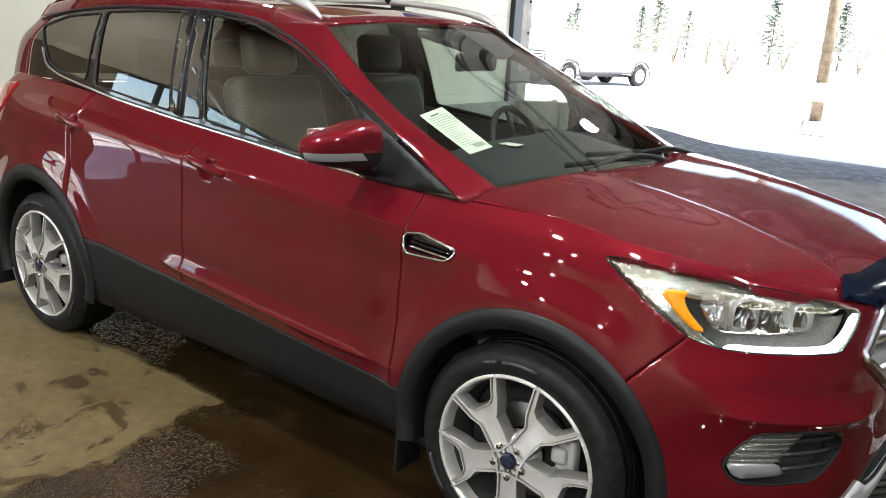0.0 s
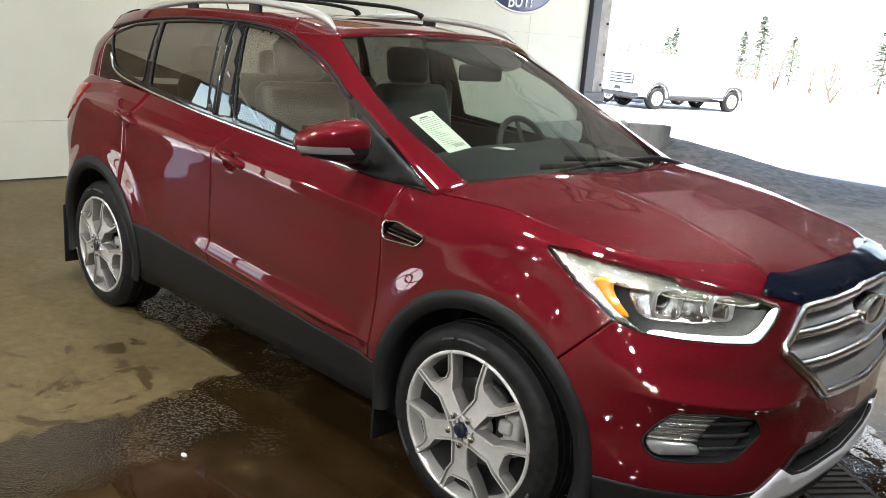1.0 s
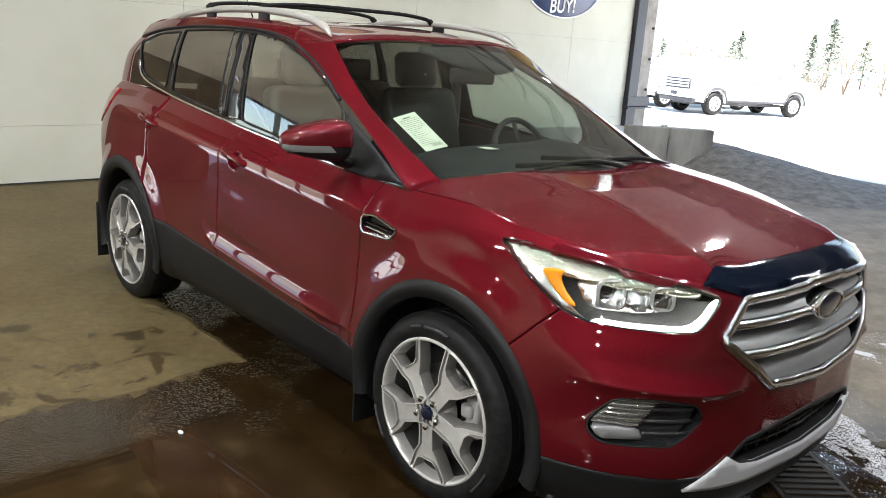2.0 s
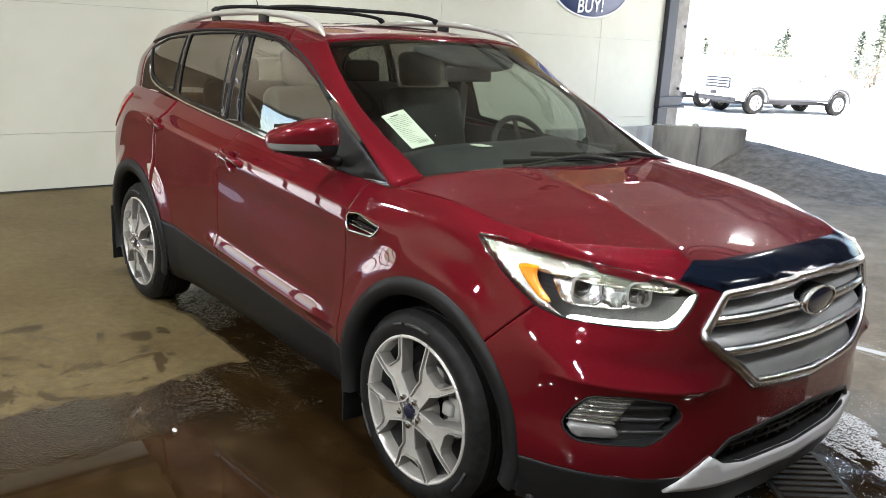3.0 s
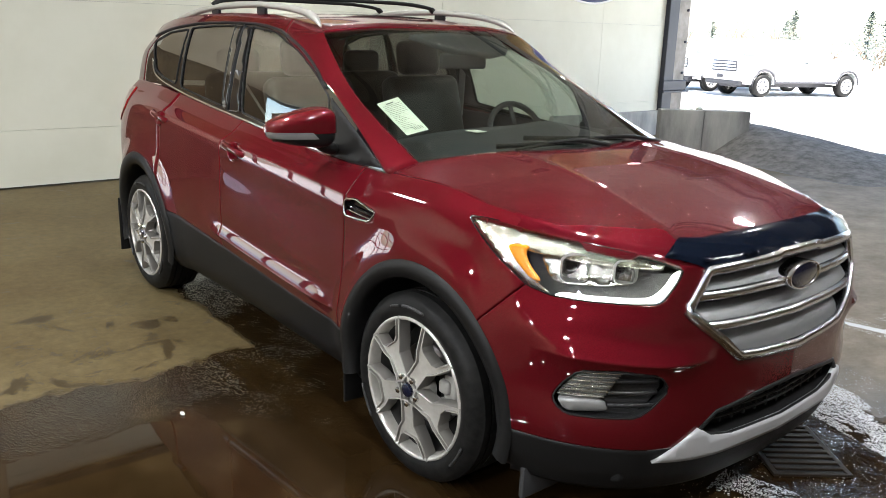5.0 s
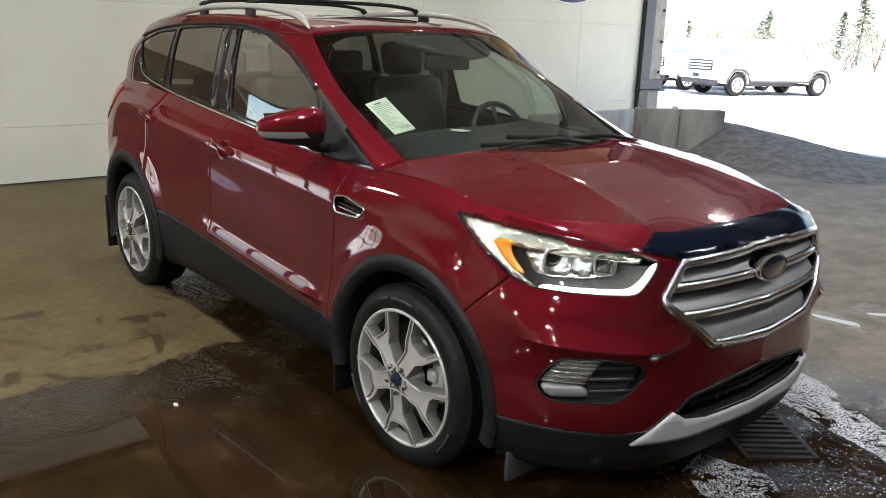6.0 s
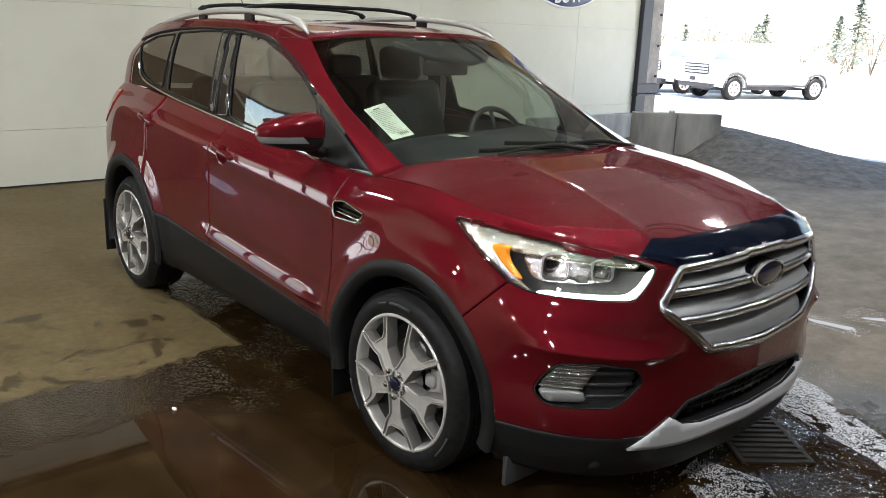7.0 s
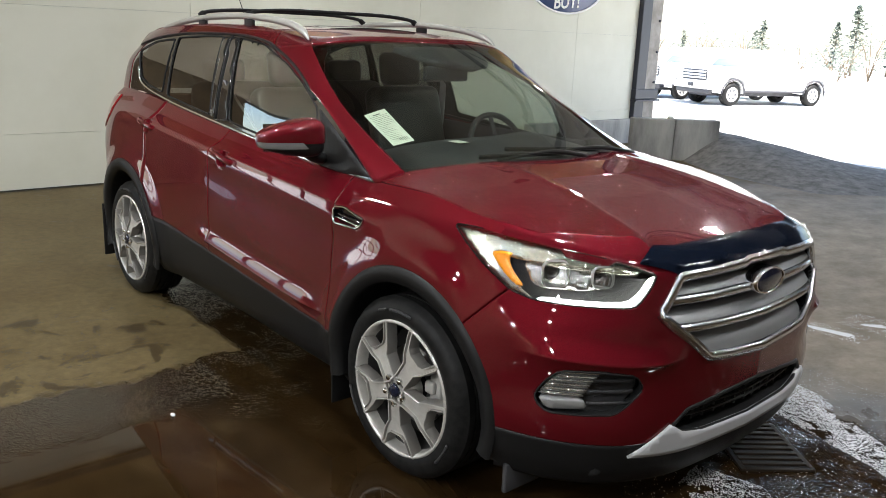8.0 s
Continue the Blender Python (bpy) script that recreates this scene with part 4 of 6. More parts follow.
def wheel(x, s, steer=0.0):
    """Tyre, alloy rim with five forked spokes, hub cap, nuts, disc and caliper, as parts of the car."""
    m = Matrix.Translation((x, s * 0.895, WHEEL_Z)) @ Matrix.Rotation(radians(steer), 4, "Z") @ (Matrix.Identity(4) if s < 0 else Matrix.Rotation(math.pi, 4, "Z"))
    hubpart = new("wheel")
    hubpart.parent = car
    hubpart.matrix_basis = m

    def put(name, bm, material, label="", smooth=True):
        return part(name, bm, material, hubpart, label, smooth)
    prof = [(0.252, 0.004), (0.262, -0.006), (0.285, -0.012), (0.312, -0.008), (0.331, 0.006), (0.341, 0.022)]
    tread = []
    for k in range(5):
        y0 = 0.026 + k * 0.036
        tread += [(0.345, y0), (0.345, y0 + 0.027), (0.337, y0 + 0.029), (0.337, y0 + 0.034)]
    prof += tread[:-2] + [(0.341, 0.20), (0.325, 0.215), (0.285, 0.22), (0.252, 0.21)]
    tyre = put("tyre", lathe(prof, 96), RUBBER)
    sharp(tyre, 40)
    for deg, span in ((78, 22), (104, 9), (196, 24), (318, 20)):
        arc = [(0.300 * math.cos(radians(q)), -0.0125, 0.300 * math.sin(radians(q))) for q in np.linspace(deg, deg + span, 8)]
        put("sidewall_mark", tube(arc, 0.0055, 6), MARK)
    put("rim", lathe([(0.263, -0.002), (0.260, -0.010), (0.253, -0.012), (0.247, -0.004), (0.243, 0.02), (0.238, 0.034)], 96), ALLOY)
    put("rim_barrel", lathe([(0.238, 0.034), (0.232, 0.05), (0.222, 0.09), (0.222, 0.19), (0.25, 0.205), (0.255, 0.2)], 64), BARREL)
    for k in range(5):
        one = spoke_bm()
        bmesh.ops.transform(one, matrix=Matrix.Rotation(radians(180 - 2 + 72 * k), 4, "Y"), verts=one.verts[:])
        me = bpy.data.meshes.new("spoke")
        one.to_mesh(me)
        one.free()
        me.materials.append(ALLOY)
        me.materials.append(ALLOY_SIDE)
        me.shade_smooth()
        # faces turned sideways take the shaded copy
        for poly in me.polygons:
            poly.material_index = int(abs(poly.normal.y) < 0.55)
        sp = new("spoke", me)
        sp.parent = hubpart
        sharp(sp, 14)
    put("hub_plate", lathe([(0.0, -0.012), (0.05, -0.014), (0.066, -0.008), (0.074, 0.012), (0.074, 0.05)], 40), ALLOY)
    cap = put("hub_cap", lathe([(0.0, -0.034), (0.020, -0.033), (0.025, -0.030), (0.028, -0.012)], 32), BADGE, "dark blue hub cap")
    for k in range(5):
        a = radians(270 + 2 + 72 * k)
        # flat dark disc stands for the shade in the nut's recess
        put("nut_pocket_shade", lathe([(0.0, -0.0155), (0.0165, -0.0155), (0.0175, -0.010)], 16, at=(0.052 * math.cos(a), 0, 0.052 * math.sin(a))), BARREL)
        put("wheel_nut", lathe([(0.0, -0.034), (0.009, -0.034), (0.0115, -0.030), (0.0125, -0.008)], 6, at=(0.052 * math.cos(a), 0, 0.052 * math.sin(a))), CHROME)
    put("brake_disc", lathe([(0.07, 0.075), (0.15, 0.072), (0.152, 0.076), (0.152, 0.096), (0.07, 0.1)], 48), BRAKE)
    cal = box_bm(0.150, 0.062, 0.02, 0.062, 0.05, 0.15, 0.014, 3)
    box_bm(0.135, 0.035, 0.045, 0.05, 0.03, 0.05, 0.012, 3, cal)
    box_bm(0.135, 0.035, -0.02, 0.045, 0.03, 0.045, 0.012, 3, cal)
    put("brake_caliper", cal, CASTING, "bright cast brake caliper")
    # black disc: the dark behind the spokes as colour
    put("brake_backing", lathe([(0.0, 0.11), (0.21, 0.112), (0.22, 0.13)], 40), DARK)
    return hubpart


wheel(0.0, -1, 2.0)
wheel(REAR_AXLE, -1)
wheel(0.0, 1, 2.0)
wheel(REAR_AXLE, 1)


# ---- lamps, grille and trim of the car ----
REFLECTOR = mat("pebbled_chrome", (0.60, 0.585, 0.50), 0.15, 0.9)
beaded(REFLECTOR, 150.0, 1.0, "Normal", 0.6)
SKID = mat("silver_painted_plastic", (0.55, 0.55, 0.56), 0.38, 0.25)
bumped(SKID, 300.0, 0.2, 0.001)
WET_PLASTIC = mat("wet_black_plastic", (0.022, 0.022, 0.023), 0.30, spec=0.6)
beaded(WET_PLASTIC, 160.0, 0.8, "Normal", 0.4, 0.003)
FOG_CHROME = mat("fog_reflector", (0.8, 0.8, 0.78), 0.12, 0.9)
bumped(FOG_CHROME, 120.0, 0.5, 0.004, 2.0, stretch=(1, 1, 4))
RAIL = mat("satin_rail", (0.42, 0.41, 0.38), 0.42, 0.5)
beaded(RAIL, 190.0, 0.2, "Normal", 0.3)
LAMP_SILVER = mat("ribbed_chrome", (0.38, 0.38, 0.37), 0.16, 1.0)
bumped(LAMP_SILVER, 60.0, 0.9, 0.006, 3.0, stretch=(1, 1, 0.25))
LAMP_DARK = mat("lamp_bezel", (0.025, 0.025, 0.025), 0.3, 0.4)
bumped(LAMP_DARK, 240.0, 0.8, 0.004, 2.0)
SMOKED = mat("smoked_acrylic", (0.004, 0.006, 0.012), 0.09, spec=0.3)
bsdf(SMOKED).inputs["IOR"].default_value = 1.2
bumped(SMOKED, 240.0, 0.12, 0.001, 2.0)
GREY_SLAT = mat("silver_grey_plastic", (0.2, 0.2, 0.2), 0.42, 0.25)
bumped(GREY_SLAT, 200.0, 0.15, 0.001)
FROSTED = mat("frosted_grey_lens", (0.24, 0.24, 0.235), 0.22, 0.3, 0.7)
bumped(FROSTED, 90.0, 0.3, 0.003)
WHITE_LENS = mat("white_lens", (0.75, 0.76, 0.74), 0.2, 0.0, 0.5)
DRL = mat("daylight_strip", (0.9, 0.9, 0.9), 0.3)
bsdf(DRL).inputs["Emission Color"].default_value = (0.97, 1.0, 0.98, 1)
bsdf(DRL).inputs["Emission Strength"].default_value = 1.25
FLAP = mat("grey_flap_plastic", (0.05, 0.05, 0.053), 0.3)
LENS_GAP = mat("dark_lens_gap", (0.04, 0.04, 0.04), 0.3)
RED_LENS = mat("red_lens", (0.25, 0.005, 0.008), 0.1, 0.0, 1.0)


def inset(outline, factor, lift=0.0):
    mid = sum((Vector(p) for p in outline), Vector()) / len(outline)
    return [tuple(mid + (Vector(p) - mid) * factor + Vector((0, 0, lift))) for p in outline]


def evened(bm, rounds=8):
    """Evens out a piece's face; its rim stays."""
    bm.verts.ensure_lookup_table()
    inner = [v for v in bm.verts if not v.is_boundary and len(v.link_edges) > 4]
    for _ in range(rounds):
        bmesh.ops.smooth_vert(bm, verts=inner, factor=0.5, use_axis_x=True, use_axis_y=True, use_axis_z=True)
    return bm


def walled(outline, depth, side, rounds=1):
    """The side wall of a recess: from the skin inwards."""
    bm = bmesh.new()
    n = frame_of(outline)[1]
    pts = on_skin(finer(chaikin([Vector(p) for p in outline], rounds), 0.015), 0.0)
    top = [bm.verts.new((p[0], side * p[1], p[2])) for p in pts]
    low = [bm.verts.new((p[0] - n.x * depth, side * (p[1] - n.y * depth), p[2] - n.z * depth)) for p in pts]
    for i in range(len(top)):
        j = (i + 1) % len(top)
        bm.faces.new((top[i], top[j], low[j], low[i]))
    return bm


def ball_bm(at, r, squash=(1, 1, 1), bm=None, seg=20):
    bm = bm or bmesh.new()
    bmesh.ops.create_uvsphere(bm, u_segments=seg, v_segments=seg // 2, radius=r, matrix=Matrix.Translation(at) @ Matrix.Diagonal((*squash, 1)))
    return bm


def projector(parent, at, r, side, aimed):
    """A squared lamp bezel with a round lens, facing along aimed."""
    q = Vector((aimed[0], side * aimed[1], aimed[2])).to_track_quat("Y", "Z").to_matrix().to_4x4()
    m = Matrix.Translation((at[0], side * at[1], at[2])) @ q
    bm = bmesh.new()
    rings = []
    for scale, depth in ((1.25, 0.012), (1.32, 0.0), (1.2, -0.004), (1.0, -0.03), (0.9, -0.045)):
        ring = []
        for k in range(28):
            a = 2 * math.pi * k / 28
            c, s_ = math.cos(a), math.sin(a)
            f = 1 / max(abs(c) ** 4 + abs(s_) ** 4, 0.2) ** 0.25
            ring.append(bm.verts.new(m @ Vector((r * scale * c * f, depth, r * scale * s_ * f))))
        rings.append(ring)
    for a, b in zip(rings, rings[1:]):
        for k in range(28):
            bm.faces.new((a[k], a[(k + 1) % 28], b[(k + 1) % 28], b[k]))
    part("lamp_bezel", bm, SATIN, parent)
    dome = ball_bm((0, 0, 0), r * 0.95, (1, 0.5, 1))
    bmesh.ops.transform(dome, matrix=m @ Matrix.Translation((0, -0.03, 0)), verts=dome.verts[:])
    part("projector_lens", dome, GLOSS_BLACK, parent, "dark glossy projector lens")


for side in (1, -1):
    lamp = part("headlight", patch_bm(HEADLIGHT, -0.055, 0, 0.02, 1, side), LAMP_DARK, car, "headlight with lit white strip and amber corner")
    part("lamp_wall", walled(HEADLIGHT, 0.07, side), REFLECTOR, lamp)
    band = [(0.202, -0.820, 0.997), (0.373, -0.752, 0.982), (0.515, -0.674, 0.964), (0.642, -0.591, 0.948), (0.740, -0.529, 0.925), (0.707, -0.570, 0.906), (0.563, -0.690, 0.912), (0.423, -0.775, 0.928), (0.362, -0.798, 0.942), (0.472, -0.786, 0.839), (0.502, -0.771, 0.817), (0.437, -0.800, 0.835), (0.336, -0.826, 0.901), (0.256, -0.832, 0.955)]
    part("reflector_band", patch_bm(band, -0.012, 0.03, 0.012, 0, side), REFLECTOR, lamp, "pebbled bright reflector")
    amber = [(0.346, -0.807, 0.939), (0.414, -0.769, 0.944), (0.405, -0.784, 0.925), (0.426, -0.788, 0.892), (0.474, -0.776, 0.845), (0.447, -0.791, 0.848), (0.402, -0.802, 0.883)]
    part("amber_marker", patch_bm(amber, -0.004, 0.02, 0.012, 1, side), AMBER, lamp, "amber side marker")
    strip = [(0.517, -0.766, 0.811), (0.607, -0.711, 0.808), (0.698, -0.640, 0.810), (0.759, -0.574, 0.815), (0.771, -0.551, 0.840), (0.779, -0.518, 0.882), (0.777, -0.500, 0.912), (0.767, -0.519, 0.900), (0.761, -0.550, 0.858), (0.744, -0.586, 0.829), (0.696, -0.634, 0.825), (0.605, -0.710, 0.823), (0.538, -0.752, 0.824)]
    part("daylight_strip", patch_bm(strip, -0.006, 0.015, 0.012, 1, side), DRL, lamp, "lit white running-light strip")
    projector(lamp, (0.539, -0.701, 0.891), 0.034, side, (0.85, -0.5, 0.0))
    projector(lamp, (0.658, -0.610, 0.894), 0.028, side, (0.85, -0.5, 0.0))
    cup = [(0.458, -0.784, 0.930), (0.524, -0.735, 0.934), (0.605, -0.676, 0.923), (0.697, -0.598, 0.916), (0.691, -0.613, 0.861), (0.624, -0.687, 0.852), (0.533, -0.751, 0.849), (0.492, -0.770, 0.859)]
    part("reflector_cup", patch_bm(cup, -0.04, 0.01, 0.02, 1, side), LAMP_SILVER, lamp, "bright inner reflector")
    brow = [(0.10, -0.842, 1.005), (0.09, -0.79, 1.035), (0.373, -0.69, 1.015), (0.515, -0.61, 1.000), (0.642, -0.53, 0.985), (0.733, -0.475, 0.962), (0.790, -0.470, 0.930), (0.781, -0.496, 0.917), (0.733, -0.525, 0.933), (0.642, -0.591, 0.950), (0.515, -0.674, 0.966), (0.373, -0.752, 0.984), (0.184, -0.824, 1.001)]
    part("wing_edge", patch_bm(brow, -0.004, 0.01, 0.02, 0, side), PAINT, car)
    part("lamp_seal", rim_bm(HEADLIGHT, 0.0032, -0.002, 1, side), GLOSS_BLACK, lamp)
    cover = part("lamp_lens", patch_bm(HEADLIGHT, 0.003, 0, 0.02, 1, side), LENS, lamp, "clear wet lens")
    cover.visible_shadow = False

    fog = part("fog_lamp_housing", patch_bm(FOG, -0.05, 0, 0.02, 1, side), WET_PLASTIC, car, "black fog lamp housing with slats")
    part("bezel", rim_bm(FOG, 0.0035, -0.001, 1, side), PLASTIC, fog)
    part("recess_wall", walled(FOG, 0.06, side), WET_PLASTIC, fog)
    lens = [(0.590, -0.805, 0.520), (0.640, -0.757, 0.606), (0.730, -0.668, 0.612), (0.703, -0.714, 0.521)]
    fl = part("fog_lens", patch_bm(lens, -0.006, 0.03, 0.012, 1, side), FOG_CHROME, fog, "ribbed clear fog lamp")
    for k in range(11):
        t = (k + 0.5) / 11
        a = Vector(lens[0]).lerp(Vector(lens[1]), t)
        b = Vector(lens[3]).lerp(Vector(lens[2]), t)
        part("lens_rib", tube(on_skin([a.lerp(b, i / 8) for i in range(9)], -0.003, side), 0.0024, 6), LENS_GAP if k % 2 else FOG_CHROME, fl)
    low = [(0.589, -0.806, 0.512), (0.703, -0.714, 0.515), (0.716, -0.700, 0.484), (0.615, -0.788, 0.472)]
    part("lower_strip", patch_bm(low, -0.008, 0.02, 0.015, 1, side), FROSTED, fog, "frosted lower lamp strip")
    for k in range(3):
        z = 0.505 + 0.035 * k
        a, b = Vector((0.715, -0.705, z - 0.004)), Vector((0.806, -0.58, z))
        part("slat", tube(on_skin([a.lerp(b, i / 8) for i in range(9)], -0.012, side), 0.0045, 6, flat=1.6), WET_PLASTIC, fog)

    # vent on the wing, window strip, mirror triangle, door handles
    vent = part("fender_vent", patch_bm(VENT, -0.02, 0, 0.02, 1, side), GLOSS_BLACK, car, "black wing vent in a chrome rim")
    part("chrome_rim", rim_bm(VENT, 0.0048, 0.002, 1, side), CHROME, vent)
    part("vent_wall", walled(VENT, 0.025, side), GLOSS_BLACK, vent)
    for k in range(2):
        z = 0.905 + 0.016 * k
        part("vent_blade", tube(on_skin([(-0.44 + 0.16 * i / 6, -0.9, z + 0.006 - 0.002 * i) for i in range(7)], -0.004, side), 0.004, 6), GLOSS_BLACK if k else CHROME, vent)
    part("mirror_sail", patch_bm(SAIL, 0.004, 0.01, 0.025, 0, side), PLASTIC, car, "black plastic mirror triangle")
    strip = smooth_path([(-2.886, -0.702, 1.352), (-2.841, -0.720, 1.283), (-2.729, -0.735, 1.243), (-2.455, -0.747, 1.203), (-2.102, -0.756, 1.165), (-1.699, -0.765, 1.134), (-1.297, -0.774, 1.106), (-0.997, -0.781, 1.085), (-0.717, -0.788, 1.068)], 6)
    part("belt_strip", tube(on_skin(strip, 0.004, side), 0.0085, 6), CHROME, car, "bright strip under the windows")
    top = smooth_path([(-2.995, -0.624, 1.465), (-2.683, -0.648, 1.534), (-2.222, -0.641, 1.572), (-1.769, -0.638, 1.577), (-1.465, -0.634, 1.550), (-1.211, -0.642, 1.477), (-0.985, -0.690, 1.388), (-0.86, -0.715, 1.322)], 6)
    part("drip_rail", tube(on_skin(top, 0.003, side), 0.007, 6), PLASTIC, car)
    for trim in ([(-1.872, -0.645, 1.558), (-1.790, -0.643, 1.562), (-1.772, -0.762, 1.150), (-1.834, -0.758, 1.168)], [(-1.780, -0.643, 1.562), (-1.702, -0.643, 1.556), (-1.624, -0.762, 1.156), (-1.762, -0.764, 1.148)]):
        part("pillar_trim", patch_bm(trim, 0.004, 0.006, 0.03, 0, side), GLOSS_BLACK, car)
    part("pillar_seal", tube(on_skin([(-1.765 - 0.02 * t, -0.76 + 0.12 * t, 1.15 + 0.42 * t) for t in np.linspace(0, 1, 10)], 0.001, side), 0.006, 6), PLASTIC, car)
    for at in HANDLES:
        out = oval(at, 0.054, 0.041, -5)
        bm = patch_bm(out, -0.022, 0, 0.015, 1, side)
        handle = part("door_handle", bm, PAINT, car, "body-coloured pull handle in a cupped recess")
        part("cup_wall", walled(out, 0.024, side), PAINT, handle)
        part("cup_rim", rim_bm(out, 0.0035, 0.0, 1, side), PAINT, handle)
        x, y, z = at
        grip = smooth_path([(x - 0.125, y - 0.0, z + 0.022), (x - 0.10, y - 0.022, z + 0.02), (x, y - 0.034, z + 0.012), (x + 0.09, y - 0.026, z - 0.002), (x + 0.112, y, z - 0.006)], 5)
        part("grip", tube([(a, side * b, c) for a, b, c in grip], [0.010] + [0.013] * (len(grip) - 2) + [0.010], 10, flat=1.25), PAINT, handle)

    # mirror
    mx, my, mz = (-0.685, -0.955, 1.190) if side > 0 else (-0.80, -0.93, 1.145)
    mirror = thing("door_mirror", "red door mirror with turn-signal strip", "mirror")
    mirror.parent = car
    del mirror["category"]
    for name, material, z_lo, z_hi, grow in (("mirror_cap", PAINT, -0.012, 1.0, 1.0), ("mirror_base", PLASTIC, -1.0, -0.018, 0.97), ("turn_signal", FROSTED, -0.16, 0.0, 1.02)):
        bm = bmesh.new()
        rows = []
        for j in range(61):
            ph = math.pi * j / 60
            row = []
            for i in range(97):
                th = 2 * math.pi * i / 96
                sx = math.copysign(abs(math.sin(ph) * math.cos(th)) ** 0.66, math.cos(th))
                sy = math.copysign(abs(math.cos(ph)) ** 0.75, math.cos(ph))
                sz = math.copysign(abs(math.sin(ph) * math.sin(th)) ** 0.55, math.sin(th))
                x = 0.078 * sx * (1.0 if sx > 0 else 0.55) * (1 - 0.12 * sy)
                row.append((mx + grow * x - 0.035 * sy, side * (my - grow * 0.128 * sy), mz + grow * sz * (0.070 - 0.027 * sy) - 0.006 * sy))
            rows.append(row)
        shell = grid_bm(np.array(rows))
        cuts = {"mirror_cap": [((0, 0, mz - 0.014), (0, 0, -1))], "mirror_base": [((0, 0, mz - 0.016), (0, 0, 1))],
                "turn_signal": [((0, 0, mz - 0.010), (0, 0, 1)), ((0, 0, mz - 0.035), (0, 0, -1)), ((0, side * (my + 0.025), mz - 0.02), (0, side * 1.0, 0.9)), ((mx - 0.02, 0, 0), (-1, 0, 0))]}[name]
        for co, no in cuts:
            bmesh.ops.bisect_plane(shell, geom=shell.verts[:] + shell.edges[:] + shell.faces[:], plane_co=co, plane_no=no, clear_outer=True)
        part(name, shell, material, mirror)
    part("mirror_arm", tube(smooth_path([(mx + 0.01, side * (my + 0.09), mz - 0.05), (mx + 0.0, side * -0.85, 1.115), (mx - 0.0, side * -0.80, 1.10)], 5), [0.035] * 11, 12, flat=0.7), PLASTIC, mirror)
    part("mirror_glass", box_bm(mx - 0.048, side * my, mz, 0.004, 0.18, 0.11, 0.002), CHROME, mirror)

    # roof rails with their feet
    rail = smooth_path([(-1.139, -0.588, 1.570), (-1.210, -0.578, 1.608), (-1.330, -0.569, 1.635), (-1.521, -0.565, 1.655), (-1.813, -0.561, 1.668), (-2.144, -0.561, 1.663), (-2.515, -0.566, 1.635), (-2.764, -0.570, 1.596), (-2.932, -0.573, 1.556)], 8)
    n = len(rail)
    part("roof_rail", tube([(a, side * b, c) for a, b, c in rail], [0.019 + 0.006 * max(0, 1 - i / 14) - 0.020 * max(0, 1 - i / 9) - 0.008 * max(0, (i - n + 8) / 8) for i in range(n)], 10, flat=0.85), RAIL, car, "satin silver roof rail")
    for fx in (-1.75, -2.3):
        part("rail_foot", box_bm(fx, side * 0.565, 1.640, 0.09, 0.02, 0.05, 0.008), PLASTIC, car)

    # mud flaps, deflector, tail lamp
    part("mud_flap", box_bm(-0.435, side * -0.845, 0.275, 0.012, 0.13, 0.30, 0.004), PLASTIC, car)
    part("mud_flap", box_bm(REAR_AXLE - 0.445, side * -0.845, 0.31, 0.012, 0.14, 0.34, 0.004), PLASTIC, car)
    part("air_deflector", box_bm(0.47, side * -0.72, 0.165, 0.02, 0.17, 0.11, 0.006), FLAP, car, "grey flap in front of the wheel")
    tail = [(-3.201, -0.743, 1.153), (-3.026, -0.776, 1.179), (-3.083, -0.831, 1.051), (-3.223, -0.784, 0.939), (-3.269, -0.735, 0.958)]
    part("tail_lamp", patch_bm(tail, 0.005, 0.02, 0.02, 1, side), RED_LENS, car, "red tail lamp")


# grille
GRILLE = mirrored(GRILLE_HALF)
# black sheet stands for the shade behind the bars
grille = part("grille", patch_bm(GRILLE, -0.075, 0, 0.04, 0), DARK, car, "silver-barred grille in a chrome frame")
part("grille_wall", walled(GRILLE, 0.08, 1, 0), GLOSS_BLACK, grille)
part("chrome_frame", rim_bm(GRILLE, 0.014, 0.002, 0, 1, 0.02, 1.3), WET_CHROME, grille)


def grille_bar(z_mid, z_end, half, lift):
    """A bar that follows the nose: a sloping silver face over a chrome edge."""
    rows_a, rows_b = [], []
    for y in np.linspace(-half, half, 41):
        z = z_mid + (z_end - z_mid) * (y / half) ** 2
        face, edge = [], []
        for dz, dx in ((0.044, -0.070), (0.034, -0.034), (0.006, -0.012)):
            h = SKIN.ray_cast(Vector((2, y, z)), Vector((-1, 0, 0)))[0]
            face.append((h.x + dx + lift, y, z + dz))
        for dz, dx in ((0.006, -0.012), (0.003, 0.002), (-0.010, 0.008), (-0.020, 0.004), (-0.025, -0.004), (-0.025, -0.06)):
            h = SKIN.ray_cast(Vector((2, y, z)), Vector((-1, 0, 0)))[0]
            edge.append((h.x + dx + lift, y, z + dz))
        rows_a.append(face)
        rows_b.append(edge)
    bar = part("grille_bar", grid_bm(np.array(rows_a)), GREY_SLAT, grille, "silver grille bar")
    part("chrome_edge", grid_bm(np.array(rows_b)), WET_CHROME, bar)


